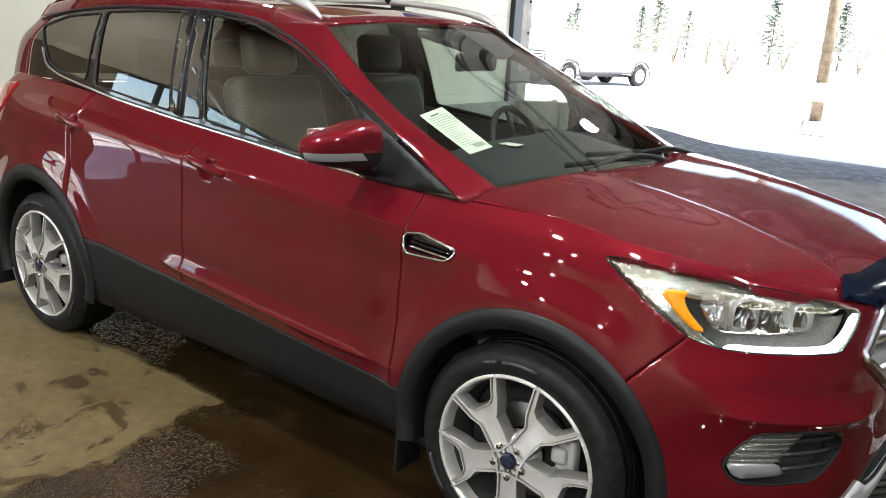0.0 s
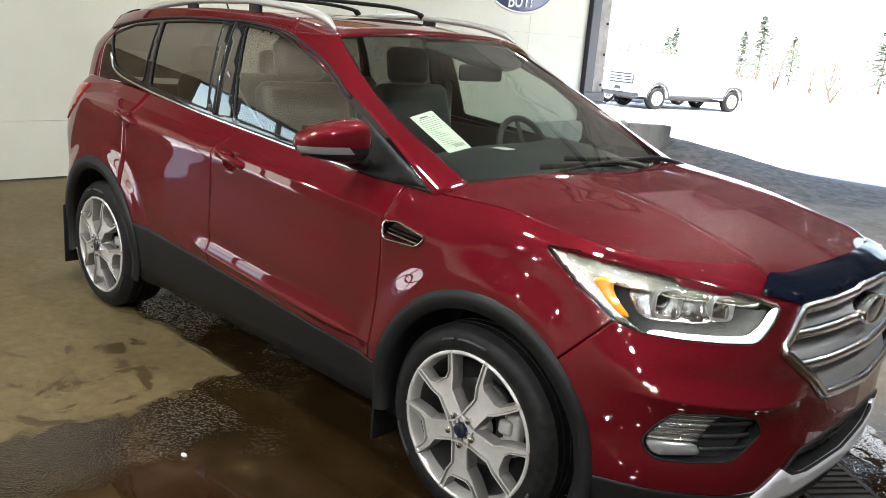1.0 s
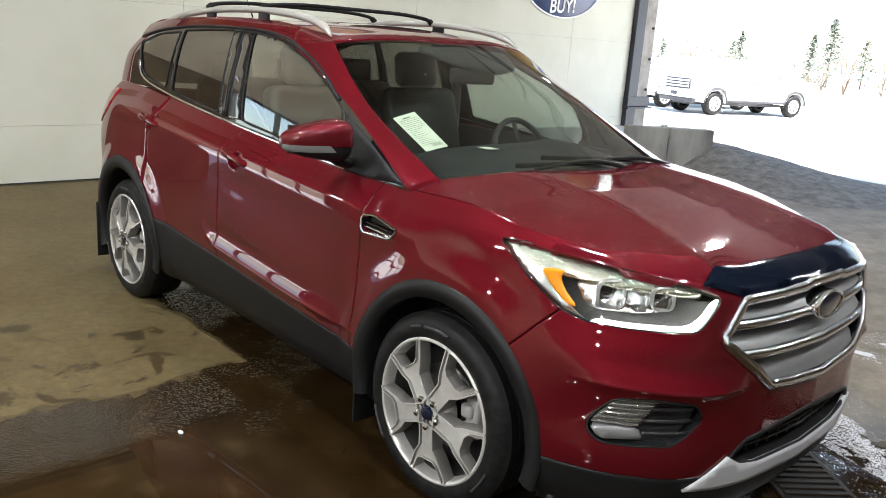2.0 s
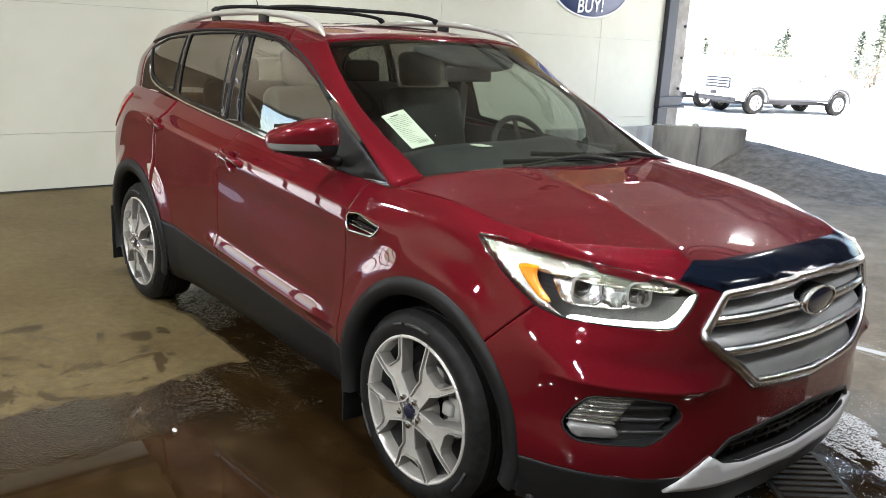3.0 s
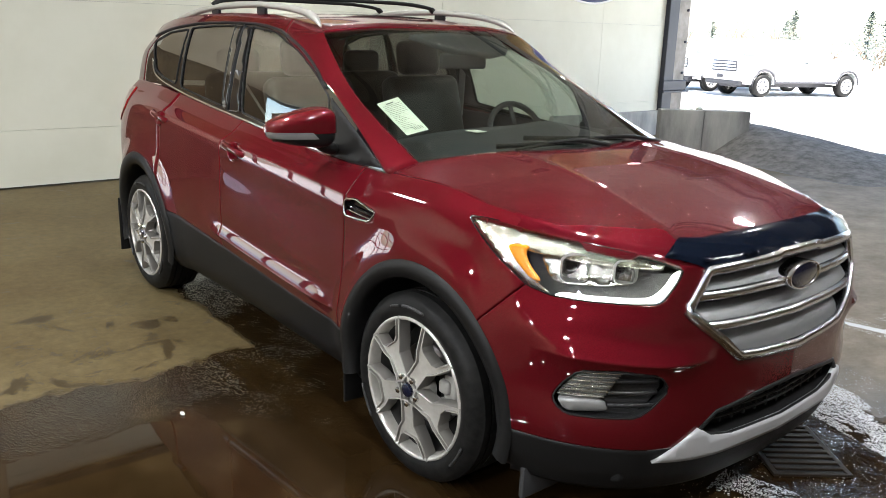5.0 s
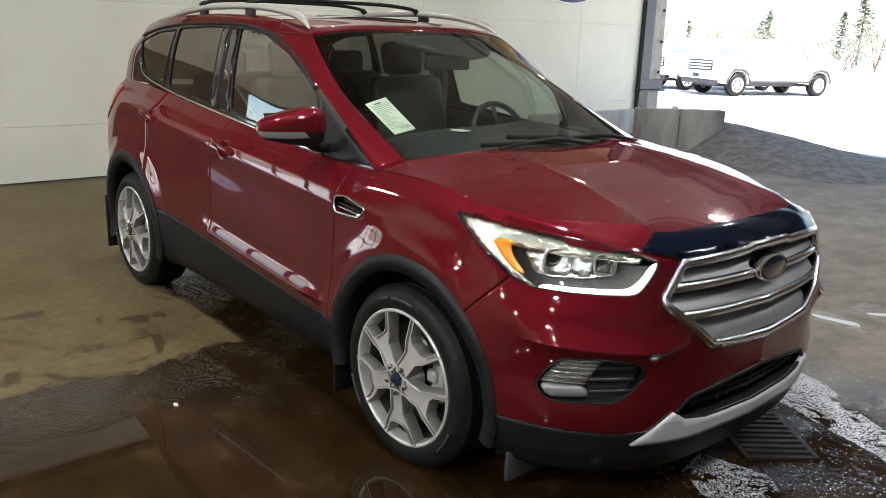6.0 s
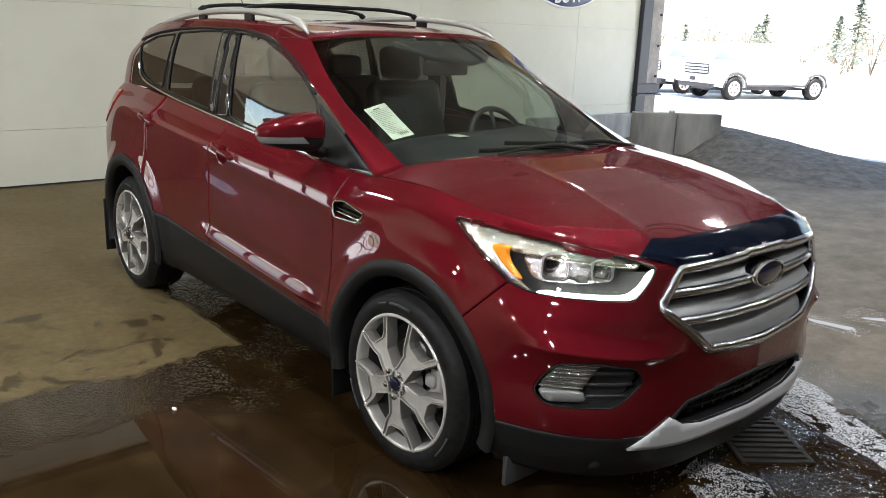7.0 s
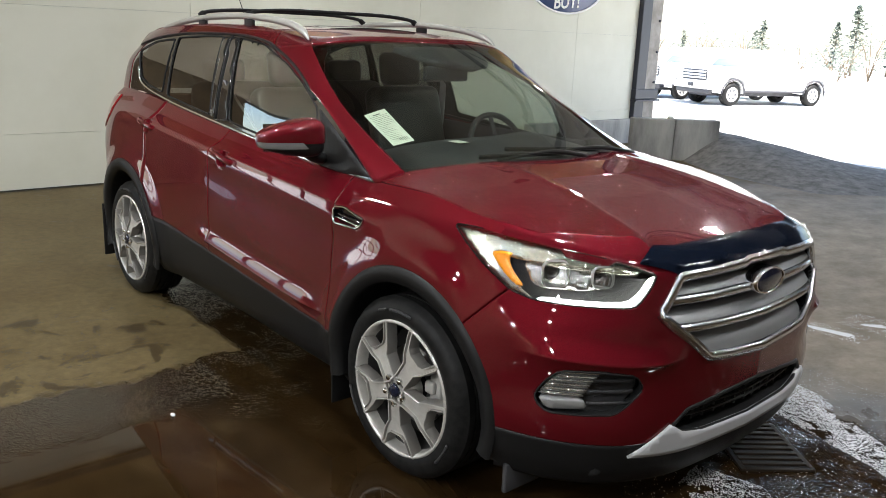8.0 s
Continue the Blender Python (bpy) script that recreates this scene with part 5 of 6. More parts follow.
grille_bar(0.842, 0.838, 0.468, 0.0)
grille_bar(0.742, 0.748, 0.452, 0.0)
rows = []
for y in np.linspace(-0.355, 0.355, 37):
    rows.append([(SKIN.ray_cast(Vector((2, y, 0.648)), Vector((-1, 0, 0)))[0].x + dx, y, z) for z, dx in ((0.70, -0.06), (0.685, -0.035), (0.642, -0.006), (0.632, -0.004))])
part("grille_lower_face", grid_bm(np.array(rows)), GREY_SLAT, grille, "silver lower grille face")
badge_x = SKIN.ray_cast(Vector((2, 0, 0.845)), Vector((-1, 0, 0)))[0].x


def badge():
    bm = bmesh.new()
    prof = [(0.0, 0.022), (0.75, 0.020), (0.86, 0.016)]
    ring = [(0.86, 0.016), (0.90, 0.021), (0.97, 0.020), (1.0, 0.010), (1.0, -0.03)]
    out = []
    for pr in (prof, ring):
        b = lathe(pr, 40, axis="x")
        bmesh.ops.transform(b, matrix=Matrix.Translation((badge_x - 0.004, 0, 0.845)) @ Matrix.Diagonal((1, 0.098, 0.047, 1)), verts=b.verts[:])
        out.append(b)
    bm.free()
    return out


b0, b1 = badge()
oval_badge = part("badge", b0, BADGE, grille, "dark blue oval badge")
part("badge_ring", b1, CHROME, oval_badge)

# lower intake and silver skid strip
INTAKE = mirrored(INTAKE_HALF)
# the intake's depth, likewise a sheet in the shade colour
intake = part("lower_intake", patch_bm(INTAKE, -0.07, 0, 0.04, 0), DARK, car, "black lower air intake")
part("intake_wall", walled(INTAKE, 0.08, 1, 0), PLASTIC, intake)
part("intake_rim", rim_bm(INTAKE, 0.009, -0.002, 0, 1, 0.02), PLASTIC, intake)
for k in range(3):
    z = 0.405 + 0.026 * k
    half = 0.40 - 0.012 * k
    part("intake_slat", tube([(SKIN.ray_cast(Vector((2, y, z)), Vector((-1, 0, 0)))[0].x - 0.03, y, z + 0.012 * (y / half) ** 2) for y in np.linspace(-half, half, 25)], 0.0055, 6), PLASTIC, intake)
for k in range(13):
    y = -0.36 + 0.06 * k
    x = SKIN.ray_cast(Vector((2, y, 0.43)), Vector((-1, 0, 0)))[0].x - 0.036
    part("intake_post", box_bm(x, y, 0.435, 0.012, 0.008, 0.09), PLASTIC, intake, smooth=False)
SKID_HALF = [(0.883, 0, 0.354), (0.869, -0.278, 0.357), (0.858, -0.377, 0.377), (0.848, -0.436, 0.412), (0.817, -0.516, 0.354), (0.785, -0.571, 0.314), (0.825, -0.463, 0.304), (0.864, -0.248, 0.299), (0.875, 0, 0.297)]
part("skid_strip", patch_bm(mirrored(SKID_HALF), 0.010, 0.02, 0.03, 0), SKID, car, "silver skid strip under the nose")
SHIELD_HALF = [(0.767, 0, 0.986), (0.761, -0.147, 0.985), (0.733, -0.357, 0.977), (0.700, -0.434, 0.972), (0.730, -0.530, 0.933), (0.773, -0.480, 0.918), (0.821, -0.421, 0.910), (0.855, -0.196, 0.924), (0.862, 0, 0.926)]
part("hood_shield", evened(patch_bm(mirrored(SHIELD_HALF), 0.016, 0.008, 0.03, 0)), SMOKED, car, "smoked acrylic bug shield on the bonnet's edge")

# cowl, wipers, crossbars, aerial
cowl = []
for y in np.linspace(-0.72, 0.72, 41):
    a = abs(y) / 0.72
    x = -0.085 - 0.20 * a ** 2.2
    z = 1.134 - 0.040 * a ** 2
    cowl.append([(x - 0.02, y, z + 0.006), (x + 0.006, y, z - 0.003), (x + 0.03, y, z - 0.012), (x + 0.034, y, z - 0.05)])
part("cowl_panel", grid_bm(np.array(cowl)), PLASTIC, car)
for pivot, tip in (((-0.085, 0.50, 1.122), (-0.16, -0.13, 1.150)), ((-0.05, 0.12, 1.138), (-0.16, -0.30, 1.130))):
    arm = smooth_path([pivot, tuple(Vector(pivot).lerp(Vector(tip), 0.4) + Vector((0.0, 0, 0.026))), tip], 6)
    w = part("wiper", tube(arm, [0.010] * 7 + [0.007] * 6, 8), PLASTIC, car, "black wiper resting on the glass")
    part("wiper_blade", tube([tuple(Vector(tip).lerp(Vector(pivot), t) + Vector((-0.025, 0, 0.014))) for t in np.linspace(-0.15, 0.8, 9)], 0.006, 6, flat=1.8), RUBBER, w)
for bx in (-1.80, -2.35):
    bar = smooth_path([(bx, -0.56, 1.668), (bx, -0.52, 1.69), (bx, -0.25, 1.71), (bx, 0.25, 1.71), (bx, 0.52, 1.69), (bx, 0.56, 1.668)], 6)
    part("roof_crossbar", tube(bar, [0.02 if i < 5 or i > 25 else 0.013 for i in range(len(bar))], 10, flat=0.8), PLASTIC, car, "black roof crossbar")
part("aerial", tube([(-2.95, 0.05, 1.62), (-3.08, 0.05, 1.80)], [0.006, 0.002], 6), PLASTIC, car)

# unseen dark boxes added to block light below and in the nose; then the cabin
part("underbody_block", box_bm(-1.32, 0, 0.30, 4.1, 1.30, 0.16, 0.03), DARK, car)
part("engine_bay_block", box_bm(0.33, 0, 0.62, 0.72, 1.05, 0.50, 0.03), DARK, car)
part("cabin_floor", box_bm(-1.75, 0, 0.5, 3.0, 1.5, 0.06, 0.01), CABIN, car)
part("door_lining", box_bm(-1.55, -0.765, 0.83, 1.9, 0.03, 0.55, 0.01), CABIN, car)
part("door_lining", box_bm(-1.55, 0.765, 0.83, 1.9, 0.03, 0.55, 0.01), CABIN, car)
HEADLINER = mat("grey_headliner", (0.25, 0.245, 0.23), 0.9)
dash = []
for y in np.linspace(-0.72, 0.72, 31):
    a = abs(y) / 0.72
    hump = 0.030 * math.exp(-((y - 0.37) / 0.16) ** 2)
    fall = 0.07 * a ** 2.5
    dash.append([(-0.16 - 0.2 * a ** 2, y, 1.090 - 0.03 * a), (-0.28 - 0.14 * a ** 2, y, 1.118 - fall * 0.7), (-0.42 - 0.08 * a ** 2, y, 1.142 - fall + hump * 0.2), (-0.54 - 0.03 * a ** 2, y, 1.154 - fall + hump * 0.5),
                 (-0.64, y, 1.154 - fall + hump * 0.8), (-0.70, y, 1.125 - fall + hump * 0.6), (-0.72, y, 1.05 - fall), (-0.66, y, 0.85), (-0.60, y, 0.6)])
part("dashboard", grid_bm(np.array(dash)), CABIN, car, "charcoal dashboard")
part("headliner", box_bm(-2.0, 0, 1.575, 1.7, 1.08, 0.02, 0.008), HEADLINER, car)
for y in (-0.36, 0.36):
    seat = part("seat", box_bm(-1.28, y, 0.74, 0.52, 0.52, 0.2, 0.07, 4), LEATHER, car, "charcoal leather front seat")
    back = box_bm(0, 0, 0.31, 0.14, 0.50, 0.62, 0.06, 4)
    bmesh.ops.transform(back, matrix=Matrix.Translation((-1.50, y, 0.72)) @ Matrix.Rotation(radians(-16), 4, "Y"), verts=back.verts[:])
    part("backrest", back, LEATHER, seat)
    rest = box_bm(0, 0, 0, 0.10, 0.27, 0.19, 0.045, 4)
    bmesh.ops.transform(rest, matrix=Matrix.Translation((-1.685, y, 1.415)) @ Matrix.Rotation(radians(-10), 4, "Y"), verts=rest.verts[:])
    part("headrest", rest, LEATHER, seat)
    for d in (-0.06, 0.06):
        part("headrest_post", tube([(-1.68, y + d, 1.27), (-1.685, y + d, 1.36)], 0.007, 8), CHROME, seat)
    part("belt", tube([(-1.72, y * 2.02, 1.35), (-1.60, y * 1.7, 1.1), (-1.5, y * 1.3, 0.9)], 0.02, 6, flat=0.2), GREY_SLAT, seat, "grey seat belt")
bench = part("rear_seat", box_bm(-2.28, 0, 0.95, 0.16, 1.3, 0.72, 0.07, 4), LEATHER, car, "charcoal rear bench")
for y in (-0.42, 0, 0.42):
    part("headrest", box_bm(-2.36, y, 1.36, 0.10, 0.25, 0.15, 0.045, 4), LEATHER, bench)
wheel_m = Matrix.Translation((-0.84, 0.37, 1.055)) @ Matrix.Rotation(radians(65), 4, "Y")
ringp = [wheel_m @ Vector((0.185 * math.cos(a), 0.185 * math.sin(a), 0)) for a in np.linspace(0, 2 * math.pi, 40, endpoint=False)]
steer = part("steering_wheel", tube(ringp, 0.015, 10, closed=True), LEATHER, car, "black steering wheel")
part("airbag_pad", ball_bm((-0.85, 0.37, 1.055), 0.075, (0.5, 1, 0.8)), CABIN, steer)
for a in (0.15, math.pi - 0.15, math.pi / 2 + math.pi):
    part("wheel_spoke", tube([wheel_m @ Vector((0.05 * math.sin(a), 0.05 * math.cos(a), 0)), wheel_m @ Vector((0.18 * math.sin(a), 0.18 * math.cos(a), 0))], 0.014, 8, flat=0.6), CABIN, steer)
inner = part("inner_mirror", box_bm(-0.83, -0.02, 1.435, 0.03, 0.27, 0.07, 0.014, 3), CABIN, car, "black interior mirror")
part("sensor_housing", patch_bm([(-0.965, -0.24, 1.563), (-0.965, 0.32, 1.563), (-0.82, 0.26, 1.497), (-0.765, 0.10, 1.473), (-0.81, -0.10, 1.493)], -0.006, 0.02, 0.04, 1), CABIN, inner)
part("screen_hood", box_bm(-0.69, 0.0, 1.09, 0.08, 0.26, 0.09, 0.03, 3), CABIN, car)

# papers behind the glass
ST = [(-0.622, -0.636, 1.270), (-0.589, -0.556, 1.303), (-0.364, -0.569, 1.199), (-0.397, -0.648, 1.173)]
sticker = part("window_sticker", patch_bm(ST, -0.006, 0, 0.04, 0), PAPER, car, "pale green printed paper behind the windscreen")
for k in range(17):
    t = 0.10 + 0.047 * k
    a = Vector(ST[0]).lerp(Vector(ST[3]), t)
    b = Vector(ST[1]).lerp(Vector(ST[2]), t)
    lo, hi = (0.30, 0.62) if k == 0 else (0.10, 0.90) if k < 7 else (0.10, 0.45 + 0.08 * (k % 4))
    part("print_bar", tube(on_skin([a.lerp(b, u) for u in np.linspace(lo, hi, 6)], -0.0038), 0.0022 if k == 0 else 0.0006, 4), INK, sticker)
for k in range(5):
    a = Vector(ST[0]).lerp(Vector(ST[3]), 0.84).lerp(Vector(ST[1]).lerp(Vector(ST[2]), 0.84), 0.45 + 0.09 * k)
    b = Vector(ST[0]).lerp(Vector(ST[3]), 0.93).lerp(Vector(ST[1]).lerp(Vector(ST[2]), 0.93), 0.48 + 0.09 * k)
    part("pen_stroke", tube(on_skin([a.lerp(b, u) for u in (0, 0.5, 1)], -0.0038), 0.0012, 4), INK, sticker)
card = part("dash_card", box_bm(-0.53, -0.185, 1.156, 0.075, 0.06, 0.003, 0.001), PAPER, car, "small white card on the dashboard")


# ---- things of the bay ----
HOUSING = mat("lamp_housing", (0.3, 0.3, 0.3), 0.4, 0.6)
GLOW = mat("lamp_diffuser", (0.9, 0.9, 0.9), 0.4)
bsdf(GLOW).inputs["Emission Color"].default_value = (0.95, 0.98, 1.0, 1)
bsdf(GLOW).inputs["Emission Strength"].default_value = 26.0


def high_bay(x, y):
    """A round hanging lamp: housing, glowing diffuser and hook."""
    lamp = thing("high_bay_lamp", "round hanging bay lamp, switched on", "ceiling lamp", (x, y, CEIL_Z - 0.55), "ceiling lamps")
    part("shade", lathe([(0.03, 0.20), (0.06, 0.17), (0.07, 0.11), (0.115, 0.01), (0.118, 0.0), (0.112, 0.003), (0.065, 0.10)], 32, axis="z"), HOUSING, lamp)
    part("diffuser", lathe([(0.0, 0.008), (0.110, 0.008), (0.110, 0.014), (0.0, 0.014)], 32, axis="z"), GLOW, lamp)
    part("hanger", tube([(0, 0, 0.18), (0, 0, 0.56)], 0.008, 8), HOUSING, lamp)
    return lamp


LAMPS = [(-5.0, -3.3), (-5.0, 2.0), (-5.0, 7.2), (-1.2, -1.7), (0.25, -0.2), (-1.2, 5.1), (-1.2, -5.5), (2.8, -5.5), (2.8, -1.7), (2.8, 2.0), (2.8, 5.6), (-3.5, -8.6), (0.5, -8.6), (4.5, -8.6), (-3.5, -11.6), (0.5, -11.6), (4.5, -11.6)]
first = high_bay(*LAMPS[0])
for x, y in LAMPS[1:]:
    copy_thing(first, pose(x, y, CEIL_Z - 0.55))
for x, y in LAMPS:
    area_lamp("bay_light", (x, y, CEIL_Z - 0.56), (x, y, 0), 0.22, 0.22, LAMP_WATTS * (2.3 if y < -4 else 0.30 if x < -4 and y > 5 else 0.85), (0.95, 0.98, 1.0), "DISK")


GALV = mat("dark_truss_steel", (0.05, 0.048, 0.046), 0.55, 0.2)


def truss(y):
    """An open roof truss across the bay."""
    t = thing("roof_truss", "dark steel lattice roof truss under the ceiling", "truss", (0, y, 0), "roof trusses")
    x0, x1, lo, hi = WALL_X, BACK_X, CEIL_Z - 0.42, CEIL_Z - 0.03
    part("bottom_chord", box_bm((x0 + x1) / 2, 0, lo, x1 - x0, 0.08, 0.06), GALV, t, smooth=False)
    part("top_chord", box_bm((x0 + x1) / 2, 0, hi, x1 - x0, 0.08, 0.06), GALV, t, smooth=False)
    n = 16
    for i in range(n):
        a, b = x0 + (x1 - x0) * i / n, x0 + (x1 - x0) * (i + 1) / n
        part("web_bar", tube([(a, 0, lo if i % 2 else hi), (b, 0, hi if i % 2 else lo)], 0.018, 6), GALV, t)
    return t


trusses = truss(-9.6)
for y in (-6.5, -3.6, -0.6, 4.4, 9.2):
    copy_thing(trusses, pose(0, y, 0))

# post at the wall's end, curb and barrier
post = thing("door_post", "dark steel door post with a weathered face", "post", (WALL_X, POST_Y, 0))
part("inner_channel", box_bm(-0.06, 0.13, CEIL_Z / 2, 0.28, 0.25, CEIL_Z, 0.01), STEEL_DARK, post, smooth=False)
part("outer_face", box_bm(-0.08, 0.43, CEIL_Z / 2, 0.24, 0.34, CEIL_Z, 0.01), STEEL_BROWN, post, smooth=False)
part("base_plate", box_bm(-0.06, 0.32, 0.70, 0.36, 0.68, 0.03, 0.005), STEEL_DARK, post, smooth=False)
part("collar", box_bm(-0.06, 0.30, 0.80, 0.31, 0.62, 0.16, 0.01), STEEL_DARK, post, smooth=False)
for k in range(6):
    part("bolt", lathe([(0, 0.03), (0.02, 0.03), (0.022, 0), (0.022, -0.01)], 8, axis="x", at=(0.04, 0.52, 1.0 + 0.5 * k)), STEEL_DARK, post)
STAINED = mat("stained_concrete", (0.28, 0.27, 0.25), 0.85)
varied(STAINED, (0.15, 0.15, 0.15), (0.46, 0.45, 0.42), 1.6, 6.0, 0.36, 0.6, (1, 1.0, 0.28))
bumped(STAINED, 30.0, 0.4, 0.004)
tagged(finish("curb_wall", box_bm(WALL_X - 0.02, 7.55, 0.20, 0.22, 2.6, 0.40, 0.015), STAINED, smooth=False), "low stained concrete curb under the wall panels", "curb")
barrier = thing("concrete_barrier", "grey stained concrete barrier wall beside the opening", "barrier", (-5.03, 7.14, 0))
barrier.rotation_euler = (0, 0, radians(-38))
for y0, y1 in ((0.01, 0.62), (0.628, 1.28)):
    part("barrier_block", box_bm(-0.04, (y0 + y1) / 2, 0.295, 0.20, y1 - y0, 0.59, 0.015), STAINED, barrier, smooth=False)
tagged(finish("wall_rag", box_bm(-4.70, 7.60, 0.61, 0.05, 0.12, 0.045, 0.018, 2), WALL), "pale scrap of cloth lying on the barrier", "rag")

# asphalt ramp rising to the yard
ASPHALT = mat("dark_asphalt", (0.05, 0.05, 0.052), 0.9)
varied(ASPHALT, (0.11, 0.106, 0.10), (0.23, 0.222, 0.21), 9.0, 10.0)
bumped(ASPHALT, 45.0, 1.0, 0.012)
rows = []
for s_ in np.linspace(0, 1, 60):
    base = pchip(np.array([(-4.55, 7.75, 0.003), (-3.4, 7.05, 0.003), (-2.2, 6.85, 0.003), (-1.5, 7.6, 0.003), (0.2, 9.0, 0.003)]), [4 * s_])[0]
    top = pchip(np.array([(-4.45, 8.45, 0.40), (-3.95, 8.45, 0.36), (-3.05, 8.55, 0.235), (-2.05, 8.80, 0.10), (0.2, 9.60, 0.01)]), [4 * s_])[0]
    back = Vector((top[0] - 0.2, 9.88, -0.01))
    row = []
    for t in np.linspace(0, 1.35, 30):
        if t <= 1:
            p = base + (top - base) * t
            p[2] = base[2] + (top[2] - base[2]) * math.sin(t * math.pi / 2) ** 1.3
        else:
            q = (t - 1) / 0.35
            p = top + (np.array(back) - top) * q
            p[2] = top[2] * (1 - q * q * (3 - 2 * q)) - 0.01 * q
        lump = noise.noise(Vector((p[0] * 2.2, p[1] * 2.2, 0))) + 0.5 * noise.noise(Vector((p[0] * 7, p[1] * 7, 3)))
        p[2] += 0.022 * lump * math.sin(math.pi * min(t, 1.35) / 1.35)
        row.append(p)
    rows.append(row)
tagged(finish("ramp", grid_bm(np.array(rows)), ASPHALT), "lumpy grey berm of asphalt and dirt beside the barrier", "berm", kind="structure")

# round sign
SIGN_BLUE = mat("sign_blue", (0.02, 0.045, 0.15), 0.35)
SIGN_WHITE = mat("sign_white", (0.8, 0.8, 0.8), 0.4)
sign = thing("oval_sign", "oval blue sign with pale rim and white lettering on the wall", "sign", (WALL_X, 6.97, 2.53))
for name, prof, material in (("disc", [(0.0, 0.012), (0.95, 0.012), (0.955, 0.008), (0.955, -0.002)], SIGN_BLUE), ("rim", [(0.95, 0.0), (0.95, 0.016), (1.0, 0.016), (1.005, 0.0)], SIGN_WHITE)):
    bm = lathe(prof, 72, axis="x")
    bmesh.ops.transform(bm, matrix=Matrix.Diagonal((1, 0.90, 0.53, 1)), verts=bm.verts[:])
    part(name, bm, material, sign)


def lettering(text, size, at, parent, material):
    cu = bpy.data.curves.new("lettering", "FONT")
    cu.body, cu.size, cu.extrude, cu.align_x = text, size, 0.003, "CENTER"
    cu.offset, cu.shear = 0.004, 0.15
    tmp = bpy.data.objects.new("lettering", cu)
    scene.collection.objects.link(tmp)
    me = bpy.data.meshes.new_from_object(tmp.evaluated_get(bpy.context.evaluated_depsgraph_get()))
    bpy.data.objects.remove(tmp)
    me.materials.clear()
    me.materials.append(material)
    ob = new("lettering", me)
    ob.parent = parent
    ob.matrix_basis = Matrix.Translation(at) @ Euler((math.pi / 2, 0, math.pi / 2)).to_matrix().to_4x4() @ Matrix.Rotation(radians(4), 4, "Z")
    return ob


lettering("BUY!", 0.27, (0.018, 0.0, -0.440), sign, SIGN_WHITE)

# drain grate
IRON = mat("cast_iron", (0.020, 0.014, 0.009), 0.6, 0.0, spec=0.2)
bumped(IRON, 80.0, 0.4, 0.002)
drain = thing("drain_grate", "wet cast-iron drain grate in the floor", "drain", (0.73, 0.44, 0.003))
drain.rotation_euler = (0, 0, radians(-38))
# flat black sheet: the dark below the grate as colour
part("pit_shade", box_bm(0, 0, 0.0, 0.36, 0.26, 0.004), DARK, drain, smooth=False)
for y in (-0.14, 0.14):
    part("frame_bar", box_bm(0, y, 0.002, 0.40, 0.022, 0.012, 0.003), IRON, drain, smooth=False)
for x in (-0.19, 0.19):
    part("frame_bar", box_bm(x, 0, 0.002, 0.022, 0.26, 0.012, 0.003), IRON, drain, smooth=False)
for k in range(8):
    part("grate_bar", box_bm(-0.15 + 0.043 * k, 0, 0.006, 0.022, 0.26, 0.010, 0.003), IRON, drain, smooth=False)

# foam left by the wash
FOAM = mat("white_foam", (0.62, 0.63, 0.65), 0.5)


def foam(name, outline, count, sizes, label, seed, fade=0.0):
    rng = random.Random(seed)
    xs, ys = [p[0] for p in outline], [p[1] for p in outline]
    vs, fs = [], []
    while count:
        x, y = rng.uniform(min(xs) - fade, max(xs) + fade), rng.uniform(min(ys) - fade, max(ys) + fade)
        inside = within(outline, x, y)
        gap = noise.noise(Vector((x * 9, y * 9, seed))) + 0.6 * noise.noise(Vector((x * 30, y * 30, seed)))
        if (inside and gap > -0.22 + rng.uniform(-0.2, 0.2)) or (not inside and rng.random() < 0.03):
            r = rng.uniform(*sizes) * (1 if inside else 0.7)
            k, a = len(vs), rng.uniform(0, 3)
            for i in range(6):
                q = r * rng.uniform(0.7, 1.3)
                vs.append((x + q * math.cos(a + i * math.pi / 3) * 1.3, y + q * math.sin(a + i * math.pi / 3), 0.001))
            vs.append((x, y, 0.001 + r * 0.75))
            fs += [(k + i, k + (i + 1) % 6, k + 6) for i in range(6)]
            count -= 1
    me = bpy.data.meshes.new(name)
    me.from_pydata(vs, [], fs)
    me.materials.append(FOAM)
    me.shade_smooth()
    return tagged(new(name, me), label, "foam", kind="stuff")


foam("foam_patch", [(0.46, 1.23), (0.36, 1.07), (0.5, 0.84), (0.68, 0.8), (0.86, 0.73), (1.09, 0.67), (1.41, 0.49), (1.51, 0.59), (1.16, 0.85), (0.88, 1.0), (0.64, 1.19)], 11000, (0.0012, 0.0034), "white soap foam specks on the wet floor", 3, 0.25)
foam("foam_patch", [(0.655, 0.1), (0.695, -0.08), (0.835, -0.16), (1.085, -0.14), (1.035, 0.06), (0.915, 0.16)], 3200, (0.001, 0.0026), "thin soap foam specks on the wet floor", 5, 0.15)
foam("foam_streak", [(0.08, 2.15), (0.15, 2.12), (0.38, 2.16), (0.35, 2.22)], 2600, (0.0015, 0.0045), "white streak of soap foam", 7, 0.05)
foam("foam_streak", [(0.235, 2.4), (0.435, 2.52), (0.635, 2.64), (0.435, 2.62)], 2400, (0.0015, 0.0045), "white streak of soap foam", 8, 0.05)
foam("foam_patch", [(1.16, 1.12), (1.31, 1.07), (1.36, 1.17), (1.21, 1.22)], 500, (0.0012, 0.0035), "small clump of soap foam", 9, 0.05)
